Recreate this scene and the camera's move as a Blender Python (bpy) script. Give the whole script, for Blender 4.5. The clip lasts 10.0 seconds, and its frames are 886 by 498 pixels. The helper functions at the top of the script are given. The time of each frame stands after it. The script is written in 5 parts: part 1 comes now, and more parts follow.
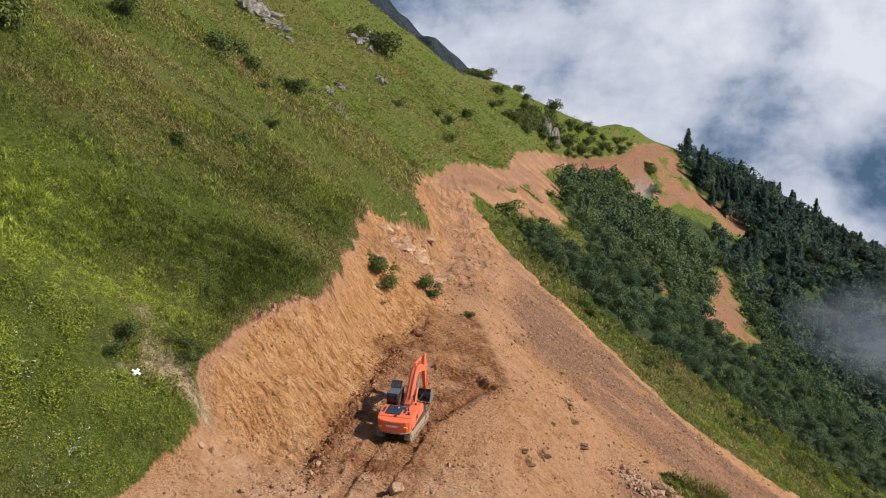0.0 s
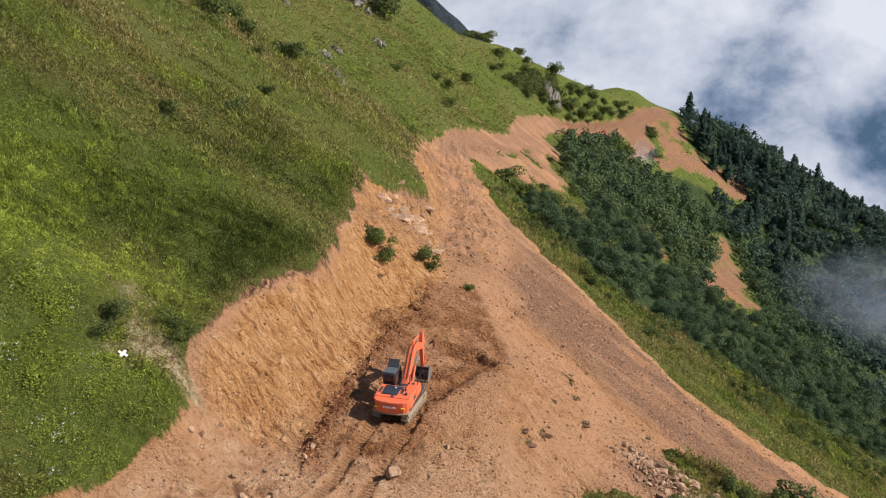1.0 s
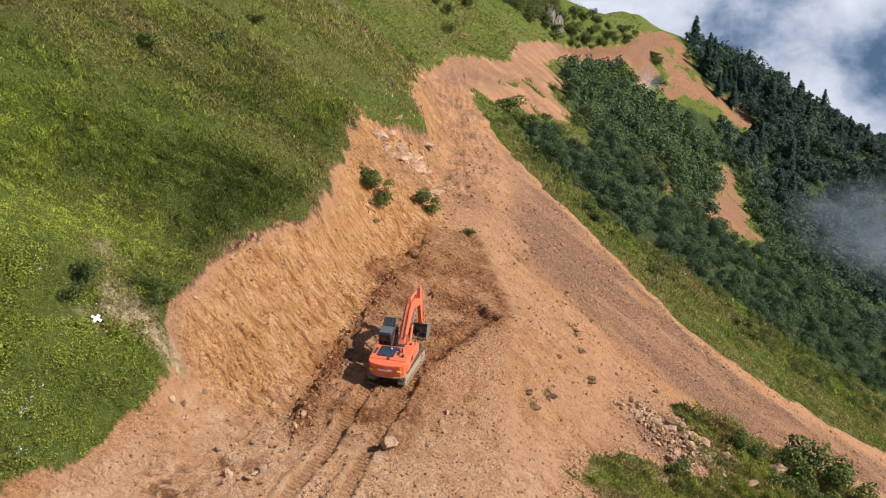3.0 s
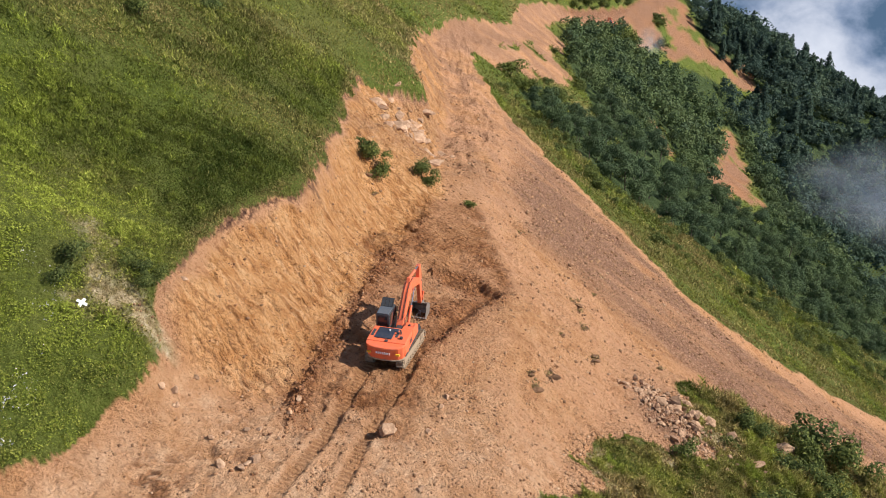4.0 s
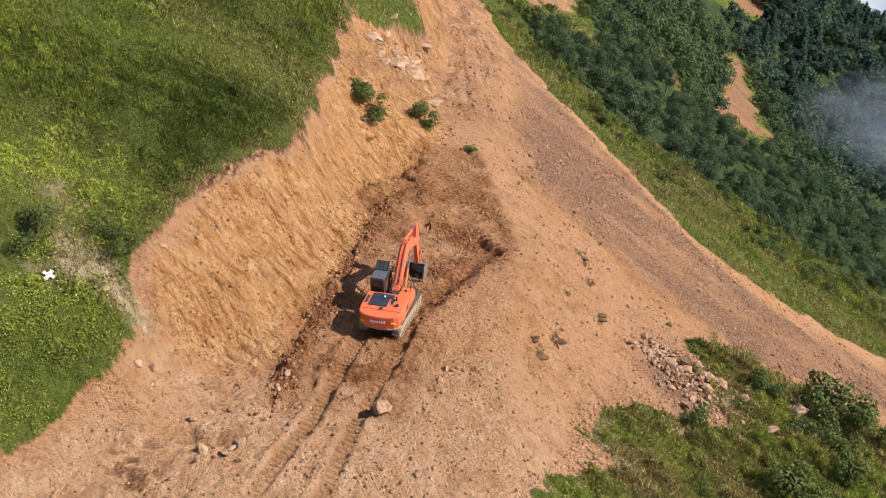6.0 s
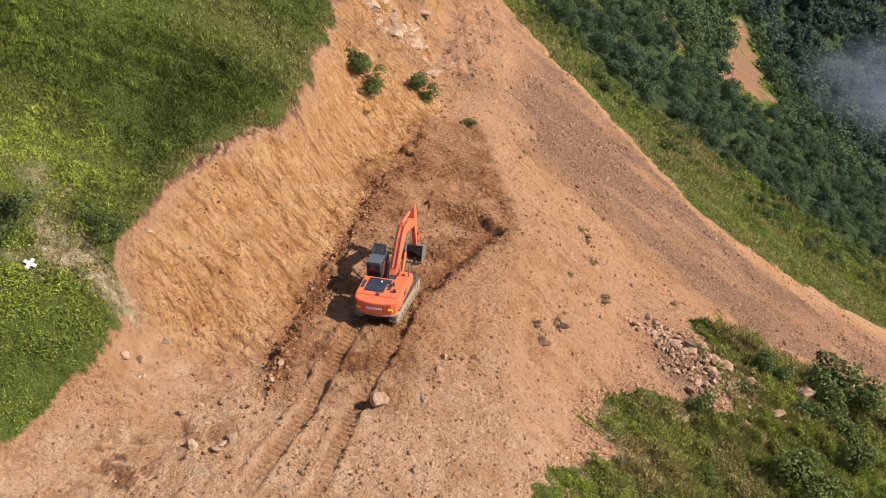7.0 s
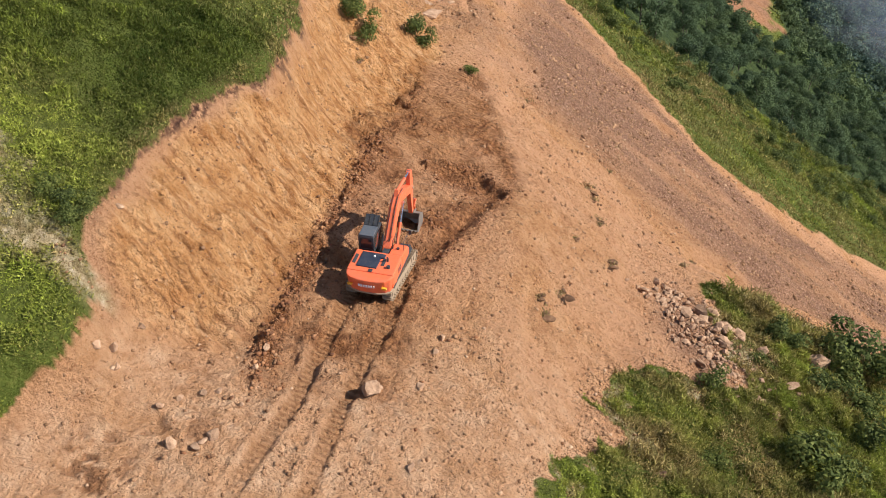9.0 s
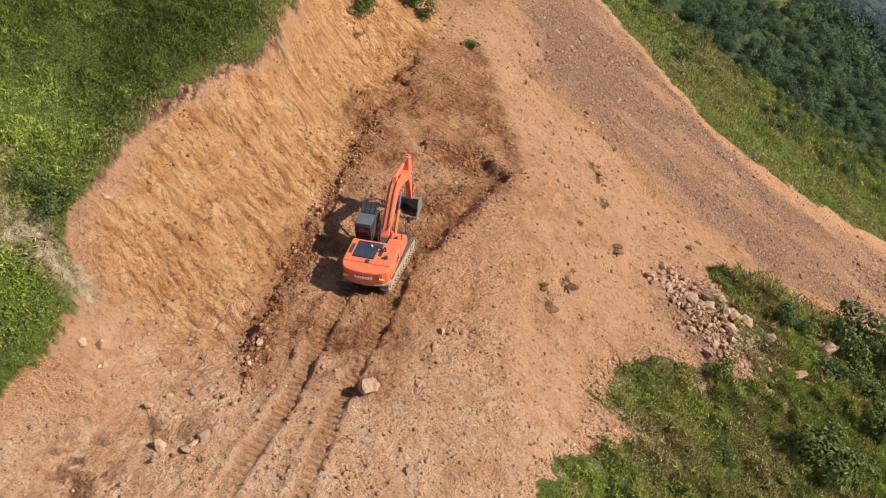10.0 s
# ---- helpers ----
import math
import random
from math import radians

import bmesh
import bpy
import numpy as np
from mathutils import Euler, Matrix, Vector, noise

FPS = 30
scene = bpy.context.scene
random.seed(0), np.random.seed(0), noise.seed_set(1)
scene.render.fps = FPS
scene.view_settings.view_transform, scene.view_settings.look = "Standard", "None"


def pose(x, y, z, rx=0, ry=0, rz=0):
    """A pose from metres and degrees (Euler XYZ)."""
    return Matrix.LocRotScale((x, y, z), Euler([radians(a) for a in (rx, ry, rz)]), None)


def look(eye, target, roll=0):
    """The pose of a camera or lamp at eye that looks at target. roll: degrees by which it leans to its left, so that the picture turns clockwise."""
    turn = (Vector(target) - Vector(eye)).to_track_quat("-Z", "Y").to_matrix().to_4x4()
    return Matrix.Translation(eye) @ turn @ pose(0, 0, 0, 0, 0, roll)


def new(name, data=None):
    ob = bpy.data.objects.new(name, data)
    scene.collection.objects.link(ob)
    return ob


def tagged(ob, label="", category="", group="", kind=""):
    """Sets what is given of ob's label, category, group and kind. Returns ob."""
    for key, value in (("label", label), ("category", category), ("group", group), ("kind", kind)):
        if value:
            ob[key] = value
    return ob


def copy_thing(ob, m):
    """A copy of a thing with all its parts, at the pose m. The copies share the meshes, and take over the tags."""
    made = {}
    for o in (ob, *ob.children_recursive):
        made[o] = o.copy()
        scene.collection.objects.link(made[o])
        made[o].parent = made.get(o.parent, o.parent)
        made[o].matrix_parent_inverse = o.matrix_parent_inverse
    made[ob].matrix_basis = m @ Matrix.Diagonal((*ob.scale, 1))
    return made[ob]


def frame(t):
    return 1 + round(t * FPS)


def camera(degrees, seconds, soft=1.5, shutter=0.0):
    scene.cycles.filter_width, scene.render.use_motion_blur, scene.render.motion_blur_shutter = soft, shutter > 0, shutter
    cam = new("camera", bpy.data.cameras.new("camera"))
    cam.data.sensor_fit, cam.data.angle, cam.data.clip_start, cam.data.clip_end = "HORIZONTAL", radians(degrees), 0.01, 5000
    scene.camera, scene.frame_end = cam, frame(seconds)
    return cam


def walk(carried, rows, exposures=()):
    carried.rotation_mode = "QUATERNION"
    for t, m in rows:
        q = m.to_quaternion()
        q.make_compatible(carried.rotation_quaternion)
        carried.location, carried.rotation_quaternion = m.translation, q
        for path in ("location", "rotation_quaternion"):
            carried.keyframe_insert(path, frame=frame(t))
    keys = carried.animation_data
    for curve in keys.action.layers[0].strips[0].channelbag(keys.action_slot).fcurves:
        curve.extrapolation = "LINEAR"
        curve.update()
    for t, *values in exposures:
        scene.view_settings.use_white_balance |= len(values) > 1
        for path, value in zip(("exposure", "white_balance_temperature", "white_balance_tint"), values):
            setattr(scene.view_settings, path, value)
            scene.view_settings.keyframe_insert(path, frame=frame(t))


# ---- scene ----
# ---------------------------------------------------------------- camera
cam = camera(54.4, 10.0, soft=1.0)
PATH = [  # seconds, x, y, z, yaw, pitch, roll
    (0.0, 0.000, 0.000, 30.700, 0.000, -17.000, 0.000),
    (0.5, 0.049, 1.202, 30.760, -0.017, -18.208, -0.006),
    (1.0, 0.082, 2.395, 30.809, -0.031, -19.422, -0.009),
    (1.5, 0.101, 3.579, 30.847, -0.041, -20.641, -0.008),
    (2.0, 0.112, 4.754, 30.877, -0.050, -21.863, -0.003),
    (2.5, 0.118, 5.919, 30.900, -0.058, -23.088, 0.005),
    (4.0, 0.141, 9.362, 30.935, -0.080, -26.768, 0.045),
    (4.5, 0.156, 10.491, 30.938, -0.088, -27.994, 0.063),
    (5.0, 0.177, 11.613, 30.937, -0.095, -29.218, 0.081),
    (5.5, 0.204, 12.726, 30.933, -0.102, -30.439, 0.098),
    (7.0, 0.315, 16.015, 30.907, -0.114, -34.075, 0.138),
    (7.5, 0.358, 17.096, 30.892, -0.112, -35.276, 0.143),
    (8.0, 0.400, 18.170, 30.874, -0.104, -36.470, 0.141),
    (8.5, 0.438, 19.238, 30.852, -0.090, -37.656, 0.131),
    (9.0, 0.468, 20.300, 30.825, -0.067, -38.834, 0.110),
    (9.5, 0.488, 21.354, 30.793, -0.033, -40.003, 0.078),
    (10.0, 0.489, 22.405, 30.755, 0.012, -41.161, 0.032),
]
walk(cam, [(t, pose(x, y, z, 90 + pitch, roll, yaw)) for t, x, y, z, yaw, pitch, roll in PATH],
     exposures=[(0.0, 0.20), (2.5, 0.38), (5.0, 0.49), (10.0, 0.52)])

# ---------------------------------------------------------------- sky, clouds below the ridge, sun
SUN_ELEVATION, SUN_AZIMUTH = radians(39.5), radians(98.0)   # azimuth clockwise from the way ahead
world = bpy.data.worlds.new("sky")
scene.world = world
world.use_nodes = True


def build_sky(tree):
    n, l = tree.nodes, tree.links
    n.clear()
    out = n.new("ShaderNodeOutputWorld")
    sky = n.new("ShaderNodeTexSky")
    sky.sky_type, sky.sun_disc = "NISHITA", False
    sky.sun_elevation, sky.sun_rotation, sky.altitude = SUN_ELEVATION, SUN_AZIMUTH, 2000.0
    air = n.new("ShaderNodeBackground")
    air.inputs["Strength"].default_value = 0.10
    l.new(sky.outputs[0], air.inputs["Color"])
    coord = n.new("ShaderNodeTexCoord")
    stretch = n.new("ShaderNodeMapping")
    stretch.inputs["Scale"].default_value = (1.0, 1.0, 1.25)
    stretch.inputs["Location"].default_value = (0.35, 0.12, 0.4)
    l.new(coord.outputs["Generated"], stretch.inputs["Vector"])
    warp = n.new("ShaderNodeTexNoise")
    warp.inputs["Scale"].default_value, warp.inputs["Detail"].default_value = 3.0, 3.0
    l.new(stretch.outputs[0], warp.inputs["Vector"])
    push = n.new("ShaderNodeVectorMath")
    push.operation = "MULTIPLY_ADD"
    push.inputs[1].default_value = (0.10, 0.10, 0.10)
    l.new(warp.outputs["Color"], push.inputs[0])
    l.new(stretch.outputs[0], push.inputs[2])
    puffs = n.new("ShaderNodeTexNoise")
    puffs.inputs["Scale"].default_value, puffs.inputs["Detail"].default_value, puffs.inputs["Roughness"].default_value = 5.2, 8.0, 0.57
    l.new(push.outputs[0], puffs.inputs["Vector"])
    split = n.new("ShaderNodeSeparateXYZ")
    l.new(coord.outputs["Generated"], split.inputs[0])
    depth = n.new("ShaderNodeMapRange")      # the bank thins out towards the valley
    depth.inputs["From Min"].default_value, depth.inputs["From Max"].default_value = -0.34, -0.02
    depth.inputs["To Min"].default_value, depth.inputs["To Max"].default_value = -0.11, 0.045
    l.new(split.outputs["Z"], depth.inputs["Value"])
    thick = n.new("ShaderNodeMath")
    l.new(puffs.outputs["Fac"], thick.inputs[0])
    l.new(depth.outputs[0], thick.inputs[1])
    tone = n.new("ShaderNodeValToRGB")      # gaps show the blue valley, thick parts are white
    r = tone.color_ramp
    r.elements[0].position, r.elements[0].color = 0.36, (0.085, 0.15, 0.25, 1)
    r.elements[1].position, r.elements[1].color = 0.64, (0.80, 0.83, 0.92, 1)
    e = r.elements.new(0.42)
    e.color = (0.25, 0.32, 0.46, 1)
    e = r.elements.new(0.50)
    e.color = (0.53, 0.58, 0.70, 1)
    l.new(thick.outputs[0], tone.inputs["Fac"])
    cloud = n.new("ShaderNodeBackground")
    cloud.inputs["Strength"].default_value = 0.80
    l.new(tone.outputs[0], cloud.inputs["Color"])
    height = n.new("ShaderNodeMapRange")     # the cloud bank reaches a little over the horizon
    height.inputs["From Min"].default_value, height.inputs["From Max"].default_value = 0.02, 0.25
    height.inputs["To Min"].default_value, height.inputs["To Max"].default_value = 1.0, 0.12
    l.new(split.outputs["Z"], height.inputs["Value"])
    mix = n.new("ShaderNodeMixShader")
    l.new(height.outputs[0], mix.inputs[0])
    l.new(air.outputs[0], mix.inputs[1])
    l.new(cloud.outputs[0], mix.inputs[2])
    l.new(mix.outputs[0], out.inputs["Surface"])


build_sky(world.node_tree)
sun = new("sun", bpy.data.lights.new("sun", "SUN"))
sun.data.energy, sun.data.angle, sun.data.color = 5.0, radians(0.6), (1.0, 0.92, 0.80)
to_sun = Vector((math.cos(SUN_ELEVATION) * math.sin(SUN_AZIMUTH), math.cos(SUN_ELEVATION) * math.cos(SUN_AZIMUTH), math.sin(SUN_ELEVATION)))
sun.matrix_world = look(to_sun * 200, (0, 0, 0))

# ---------------------------------------------------------------- materials
class Nodes:
    """A short way to write node materials."""

    def __init__(self, name, rough=0.85, metal=0.0):
        self.mat = bpy.data.materials.new(name)
        self.mat.use_nodes = True
        self.n, self.l = self.mat.node_tree.nodes, self.mat.node_tree.links
        self.n.clear()
        self.out = self.n.new("ShaderNodeOutputMaterial")
        self.b = self.n.new("ShaderNodeBsdfPrincipled")
        self.b.inputs["Roughness"].default_value, self.b.inputs["Metallic"].default_value = rough, metal
        self.l.new(self.b.outputs[0], self.out.inputs["Surface"])

    def put(self, value, socket):
        if isinstance(value, bpy.types.NodeSocket):
            self.l.new(value, socket)
        elif isinstance(value, tuple) and len(value) == 3 and socket.type == "RGBA":
            socket.default_value = (*value, 1)
        else:
            socket.default_value = value

    def coords(self, scale=(1, 1, 1), kind="Object", turn=(0, 0, 0)):
        c, m = self.n.new("ShaderNodeTexCoord"), self.n.new("ShaderNodeMapping")
        m.inputs["Scale"].default_value = scale
        m.inputs["Rotation"].default_value = turn
        self.l.new(c.outputs[kind], m.inputs["Vector"])
        return m.outputs[0]

    def turned(self, angle, scale):
        """Coordinates turned about z first, then stretched."""
        m = self.n.new("ShaderNodeMapping")
        m.inputs["Scale"].default_value = scale
        self.l.new(self.coords(turn=(0, 0, angle)), m.inputs["Vector"])
        return m.outputs[0]

    def noise(self, scale, detail=3.0, rough=0.55, at=None, warp=0.0):
        t = self.n.new("ShaderNodeTexNoise")
        t.inputs["Scale"].default_value, t.inputs["Detail"].default_value, t.inputs["Roughness"].default_value = scale, detail, rough
        t.inputs["Distortion"].default_value = warp
        self.l.new(at or self.coords(), t.inputs["Vector"])
        return t.outputs["Fac"]

    def cells(self, scale, at=None, out="Color", feature="F1"):
        t = self.n.new("ShaderNodeTexVoronoi")
        t.feature = feature
        t.inputs["Scale"].default_value = scale
        self.l.new(at or self.coords(), t.inputs["Vector"])
        return t.outputs[out]

    def ramp(self, fac, *stops):
        t = self.n.new("ShaderNodeValToRGB")
        els = t.color_ramp.elements
        while len(els) < len(stops):
            els.new(0.5)
        for e, (p, c) in zip(els, stops):
            e.position, e.color = p, ((c, c, c, 1) if isinstance(c, (int, float)) else (*c, 1))
        self.put(fac, t.inputs["Fac"])
        return t.outputs[0]

    def mix(self, fac, a, b, way="MIX"):
        t = self.n.new("ShaderNodeMix")
        t.data_type, t.blend_type = "RGBA", way
        self.put(fac, t.inputs[0])
        self.put(a, t.inputs[6])
        self.put(b, t.inputs[7])
        return t.outputs[2]

    def math(self, way, a, b=0.5):
        t = self.n.new("ShaderNodeMath")
        t.operation = way
        self.put(a, t.inputs[0])
        self.put(b, t.inputs[1])
        return t.outputs[0]

    def attribute(self, name):
        t = self.n.new("ShaderNodeAttribute")
        t.attribute_name = name
        return t.outputs["Fac"]

    def random(self, island=False):
        if island:
            return self.n.new("ShaderNodeNewGeometry").outputs["Random Per Island"]
        return self.n.new("ShaderNodeObjectInfo").outputs["Random"]

    def bump(self, height, distance=0.05, strength=1.0):
        t = self.n.new("ShaderNodeBump")
        t.inputs["Distance"].default_value, t.inputs["Strength"].default_value = distance, strength
        self.l.new(height, t.inputs["Height"])
        self.l.new(t.outputs[0], self.b.inputs["Normal"])

    def thin(self, color, share=0.30):
        """A leaf: some of the light goes through."""
        t, s = self.n.new("ShaderNodeBsdfTranslucent"), self.n.new("ShaderNodeMixShader")
        self.put(color, self.b.inputs["Base Color"])
        self.put(color, t.inputs["Color"])
        s.inputs[0].default_value = share
        self.l.new(self.b.outputs[0], s.inputs[1])
        self.l.new(t.outputs[0], s.inputs[2])
        self.l.new(s.outputs[0], self.out.inputs["Surface"])

    def done(self, color, rough=None):
        self.put(color, self.b.inputs["Base Color"])
        if rough is not None:
            self.put(rough, self.b.inputs["Roughness"])
        return self.mat


def make_ground():
    m = Nodes("ground", 0.95)
    m.b.inputs["Specular IOR Level"].default_value = 0.12
    big, mid, fine, grit = m.noise(0.11, 4), m.noise(0.75, 6, 0.62), m.noise(3.6, 6, 0.66), m.noise(15.0, 4, 0.7)
    # marks that run down the cut face
    fall = m.turned(radians(22.8), (0.55, 1.6, 0.55))
    streak = m.noise(1.25, 6, 0.62, at=fall, warp=0.5)
    gouge = m.noise(0.9, 3, 0.5, at=m.turned(radians(22.8), (0.55, 2.2, 0.4)), warp=0.3)
    cut = m.attribute("cut")
    # dry tan subsoil, paler and pinker where it has weathered, golden where it was cut deep
    soil = m.ramp(mid, (0.34, (0.416, 0.198, 0.088)), (0.5, (0.528, 0.276, 0.133)), (0.66, (0.608, 0.344, 0.184)))
    soil = m.mix(m.ramp(big, (0.42, 0.0), (0.60, 0.75)), soil, (0.592, 0.329, 0.192))
    golden = m.ramp(mid, (0.34, (0.511, 0.237, 0.085)), (0.5, (0.648, 0.341, 0.147)), (0.66, (0.730, 0.422, 0.205)))
    golden = m.mix(m.ramp(streak, (0.50, 0.0), (0.62, 0.6)), golden, (0.420, 0.177, 0.059))
    # gouges darkened by colour, standing in for the shade inside them
    golden = m.mix(m.ramp(gouge, (0.58, 0.0), (0.66, 0.8)), golden, (0.328, 0.133, 0.047))
    golden = m.mix(m.ramp(streak, (0.35, 0.6), (0.45, 0.0)), golden, (0.766, 0.474, 0.259))
    soil = m.mix(cut, soil, golden)
    soil = m.mix(m.ramp(fine, (0.54, 0.0), (0.64, 0.7)), soil, (0.304, 0.130, 0.055))
    soil = m.mix(m.ramp(grit, (0.56, 0.0), (0.64, 0.55)), soil, (0.640, 0.408, 0.243))
    # darker, damper soil just dug, in clods
    clod = m.cells(2.6, out="Distance")
    clod_fine = m.cells(6.5, out="Distance")
    dug = m.ramp(m.noise(1.3, 6, 0.65), (0.36, (0.216, 0.085, 0.031)), (0.5, (0.344, 0.144, 0.058)), (0.64, (0.440, 0.212, 0.096)))
    # cracks between clods darkened: their shade is put into the colour
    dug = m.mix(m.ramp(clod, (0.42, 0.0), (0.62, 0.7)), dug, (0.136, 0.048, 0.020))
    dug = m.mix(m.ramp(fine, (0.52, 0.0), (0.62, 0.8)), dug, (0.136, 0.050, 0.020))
    # trodden bench: dusty and pale, with fine gravel
    dust = m.ramp(m.noise(0.8, 6, 0.66), (0.34, (0.510, 0.274, 0.141)), (0.5, (0.651, 0.387, 0.230)), (0.66, (0.722, 0.474, 0.307)))
    dust = m.mix(m.ramp(fine, (0.54, 0.0), (0.62, 0.55)), dust, (0.458, 0.237, 0.122))
    dust = m.mix(m.ramp(m.cells(5.5, out="Distance"), (0.10, 0.5), (0.2, 0.0)), dust, (0.704, 0.499, 0.347))
    soil = m.mix(m.attribute("dusty"), soil, dust)
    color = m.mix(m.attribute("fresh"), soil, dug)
    # soil pressed flat by the tracks, with the print of the shoes
    print_ = m.n.new("ShaderNodeTexWave")
    print_.wave_type, print_.bands_direction = "BANDS", "Y"
    print_.inputs["Scale"].default_value, print_.inputs["Distortion"].default_value, print_.inputs["Detail"].default_value = 0.95, 1.6, 3.0
    m.l.new(m.coords((1, 1, 1), turn=(0, 0, radians(20))), print_.inputs["Vector"])
    pressed = m.ramp(print_.outputs["Fac"], (0.25, (0.320, 0.147, 0.067)), (0.6, (0.496, 0.261, 0.129)))
    color = m.mix(m.math("MULTIPLY", m.attribute("rut"), 0.7), color, pressed)
    # loose rubble, grey-brown to pinkish; far off its tone also stands for haze
    stones, gaps = m.cells(4.6, out="Color"), m.cells(4.6, out="Distance")
    gravel = m.ramp(stones, (0.2, (0.301, 0.168, 0.110)), (0.55, (0.401, 0.234, 0.155)), (0.9, (0.501, 0.311, 0.223)))
    # gaps between stones coloured dark, painting the shade down in them
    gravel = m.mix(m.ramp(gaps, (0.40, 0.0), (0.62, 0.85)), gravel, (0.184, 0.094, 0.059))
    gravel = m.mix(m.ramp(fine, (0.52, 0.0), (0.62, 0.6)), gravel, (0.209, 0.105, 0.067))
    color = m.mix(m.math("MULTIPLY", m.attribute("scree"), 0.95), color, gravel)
    # leaf litter and low growth under the herbs
    under = m.ramp(m.noise(2.2, 5, 0.65), (0.3, (0.062, 0.086, 0.016)), (0.55, (0.125, 0.160, 0.031)), (0.8, (0.190, 0.200, 0.052)))
    swathe = m.noise(0.055, 4, 0.6, at=m.coords((1, 0.45, 1)))
    under = m.mix(m.ramp(swathe, (0.45, 0.0), (0.65, 0.6)), under, (0.175, 0.155, 0.055))
    wood = m.ramp(m.noise(0.35, 4), (0.3, (0.030, 0.050, 0.020)), (0.7, (0.070, 0.100, 0.034)))
    under = m.mix(m.attribute("wood"), under, wood)
    color = m.mix(m.attribute("green"), color, under)
    color = m.mix(m.math("MULTIPLY", m.attribute("humus"), m.ramp(m.noise(2.4, 5, 0.65), (0.42, 0.0), (0.52, 1.0))), color, m.ramp(fine, (0.4, (0.075, 0.036, 0.026)), (0.62, (0.26, 0.135, 0.085))))
    straw = m.ramp(m.noise(1.5, 6, 0.7), (0.38, (0.24, 0.175, 0.085)), (0.5, (0.46, 0.36, 0.21)), (0.62, (0.66, 0.56, 0.40)))
    color = m.mix(m.attribute("bare"), color, straw)
    chunk, chip = m.cells(1.7, at=m.turned(radians(22.8), (0.8, 1.3, 0.8)), out="Distance"), m.cells(4.2, out="Distance")
    crumbs = m.math("ADD", m.math("MULTIPLY", chunk, 0.5), m.math("MULTIPLY", chip, 0.30))
    relief = m.math("ADD", m.math("MULTIPLY", mid, 0.8), m.math("MULTIPLY", fine, 0.72))
    relief = m.math("ADD", relief, m.math("MULTIPLY", m.math("MULTIPLY", streak, cut), 1.0))
    relief = m.math("SUBTRACT", relief, m.math("MULTIPLY", m.math("MULTIPLY", clod, m.attribute("fresh")), 0.45))
    relief = m.math("SUBTRACT", relief, m.math("MULTIPLY", m.math("MULTIPLY", clod_fine, m.attribute("fresh")), 0.22))
    relief = m.math("SUBTRACT", relief, m.math("MULTIPLY", m.math("MULTIPLY", gaps, m.attribute("scree")), 0.35))
    relief = m.math("SUBTRACT", relief, m.math("MULTIPLY", crumbs, m.math("ADD", m.math("MULTIPLY", cut, 0.6), 0.3)))
    relief = m.math("ADD", relief, m.math("MULTIPLY", m.math("MULTIPLY", print_.outputs["Fac"], m.attribute("rut")), 0.16))
    relief = m.math("ADD", relief, m.math("MULTIPLY", grit, 0.22))
    m.bump(relief, 0.8, 1.0)
    return m.done(color)


def make_herbs():
    """Meadow leaves: dark, green, yellow-green or straw by their own tone, a few pale flowers."""
    m = Nodes("meadow_herbs", 0.7)
    m.b.inputs["Specular IOR Level"].default_value = 0.12
    green = m.ramp(m.attribute("tone"), (0.0, (0.038, 0.064, 0.010)), (0.45, (0.112, 0.138, 0.026)), (0.8, (0.245, 0.300, 0.044)), (1.0, (0.37, 0.43, 0.070)))
    straw = m.ramp(m.random(island=True), (0.0, (0.157, 0.115, 0.048)), (0.6, (0.305, 0.237, 0.096)), (1.0, (0.536, 0.416, 0.194)))
    color = m.mix(m.attribute("dry"), green, straw)
    each = m.ramp(m.random(island=True), (0.0, 0.72), (1.0, 1.25))
    color = m.mix(1.0, color, each, "MULTIPLY")
    m.thin(m.mix(m.attribute("bloom"), color, (0.6,0.6,0.66)))
    return m.mat


def make_leaves(name, stops, patch, patch_scale=0.07, gloss=0.6):
    """Foliage: each leaf its own shade, each tree its own tone, in patches over the hill."""
    m = Nodes(name, gloss)
    m.b.inputs["Specular IOR Level"].default_value = 0.07
    color = m.ramp(m.random(island=True), *stops)
    color = m.mix(m.ramp(m.noise(patch_scale, 4, 0.6), (0.42, 0.0), (0.62, 0.7)), color, patch)
    own = m.math("ADD", m.attribute("tone"), m.math("MULTIPLY", m.random(), 0.5))
    color = m.mix(1.0, color, m.ramp(own, (0.0, (0.60, 0.62, 0.66)), (0.5, (1.0, 1.0, 1.0)), (1.0, (1.55, 1.42, 1.15))), "MULTIPLY")
    m.thin(color)
    return m.mat


def make_bark():
    m = Nodes("bark", 0.9)
    return m.done(m.ramp(m.noise(6, 4), (0.3, (0.055, 0.042, 0.032)), (0.75, (0.16, 0.13, 0.10))))


def make_rock(name, dark, mean, pale, scale=1.4):
    m = Nodes(name, 0.9)
    a, b = m.noise(scale, 5, 0.65), m.noise(scale * 6, 4, 0.6)
    c = m.ramp(a, (0.28, dark), (0.52, mean), (0.78, pale))
    c = m.mix(m.ramp(b, (0.52, 0.0), (0.72, 0.5)), c, dark)
    tint = m.ramp(m.random(), (0.0, 0.75), (1.0, 1.15))
    m.bump(m.math("ADD", a, m.math("MULTIPLY", b, 0.4)), 0.08, 0.8)
    return m.done(m.mix(1.0, c, tint, "MULTIPLY"))


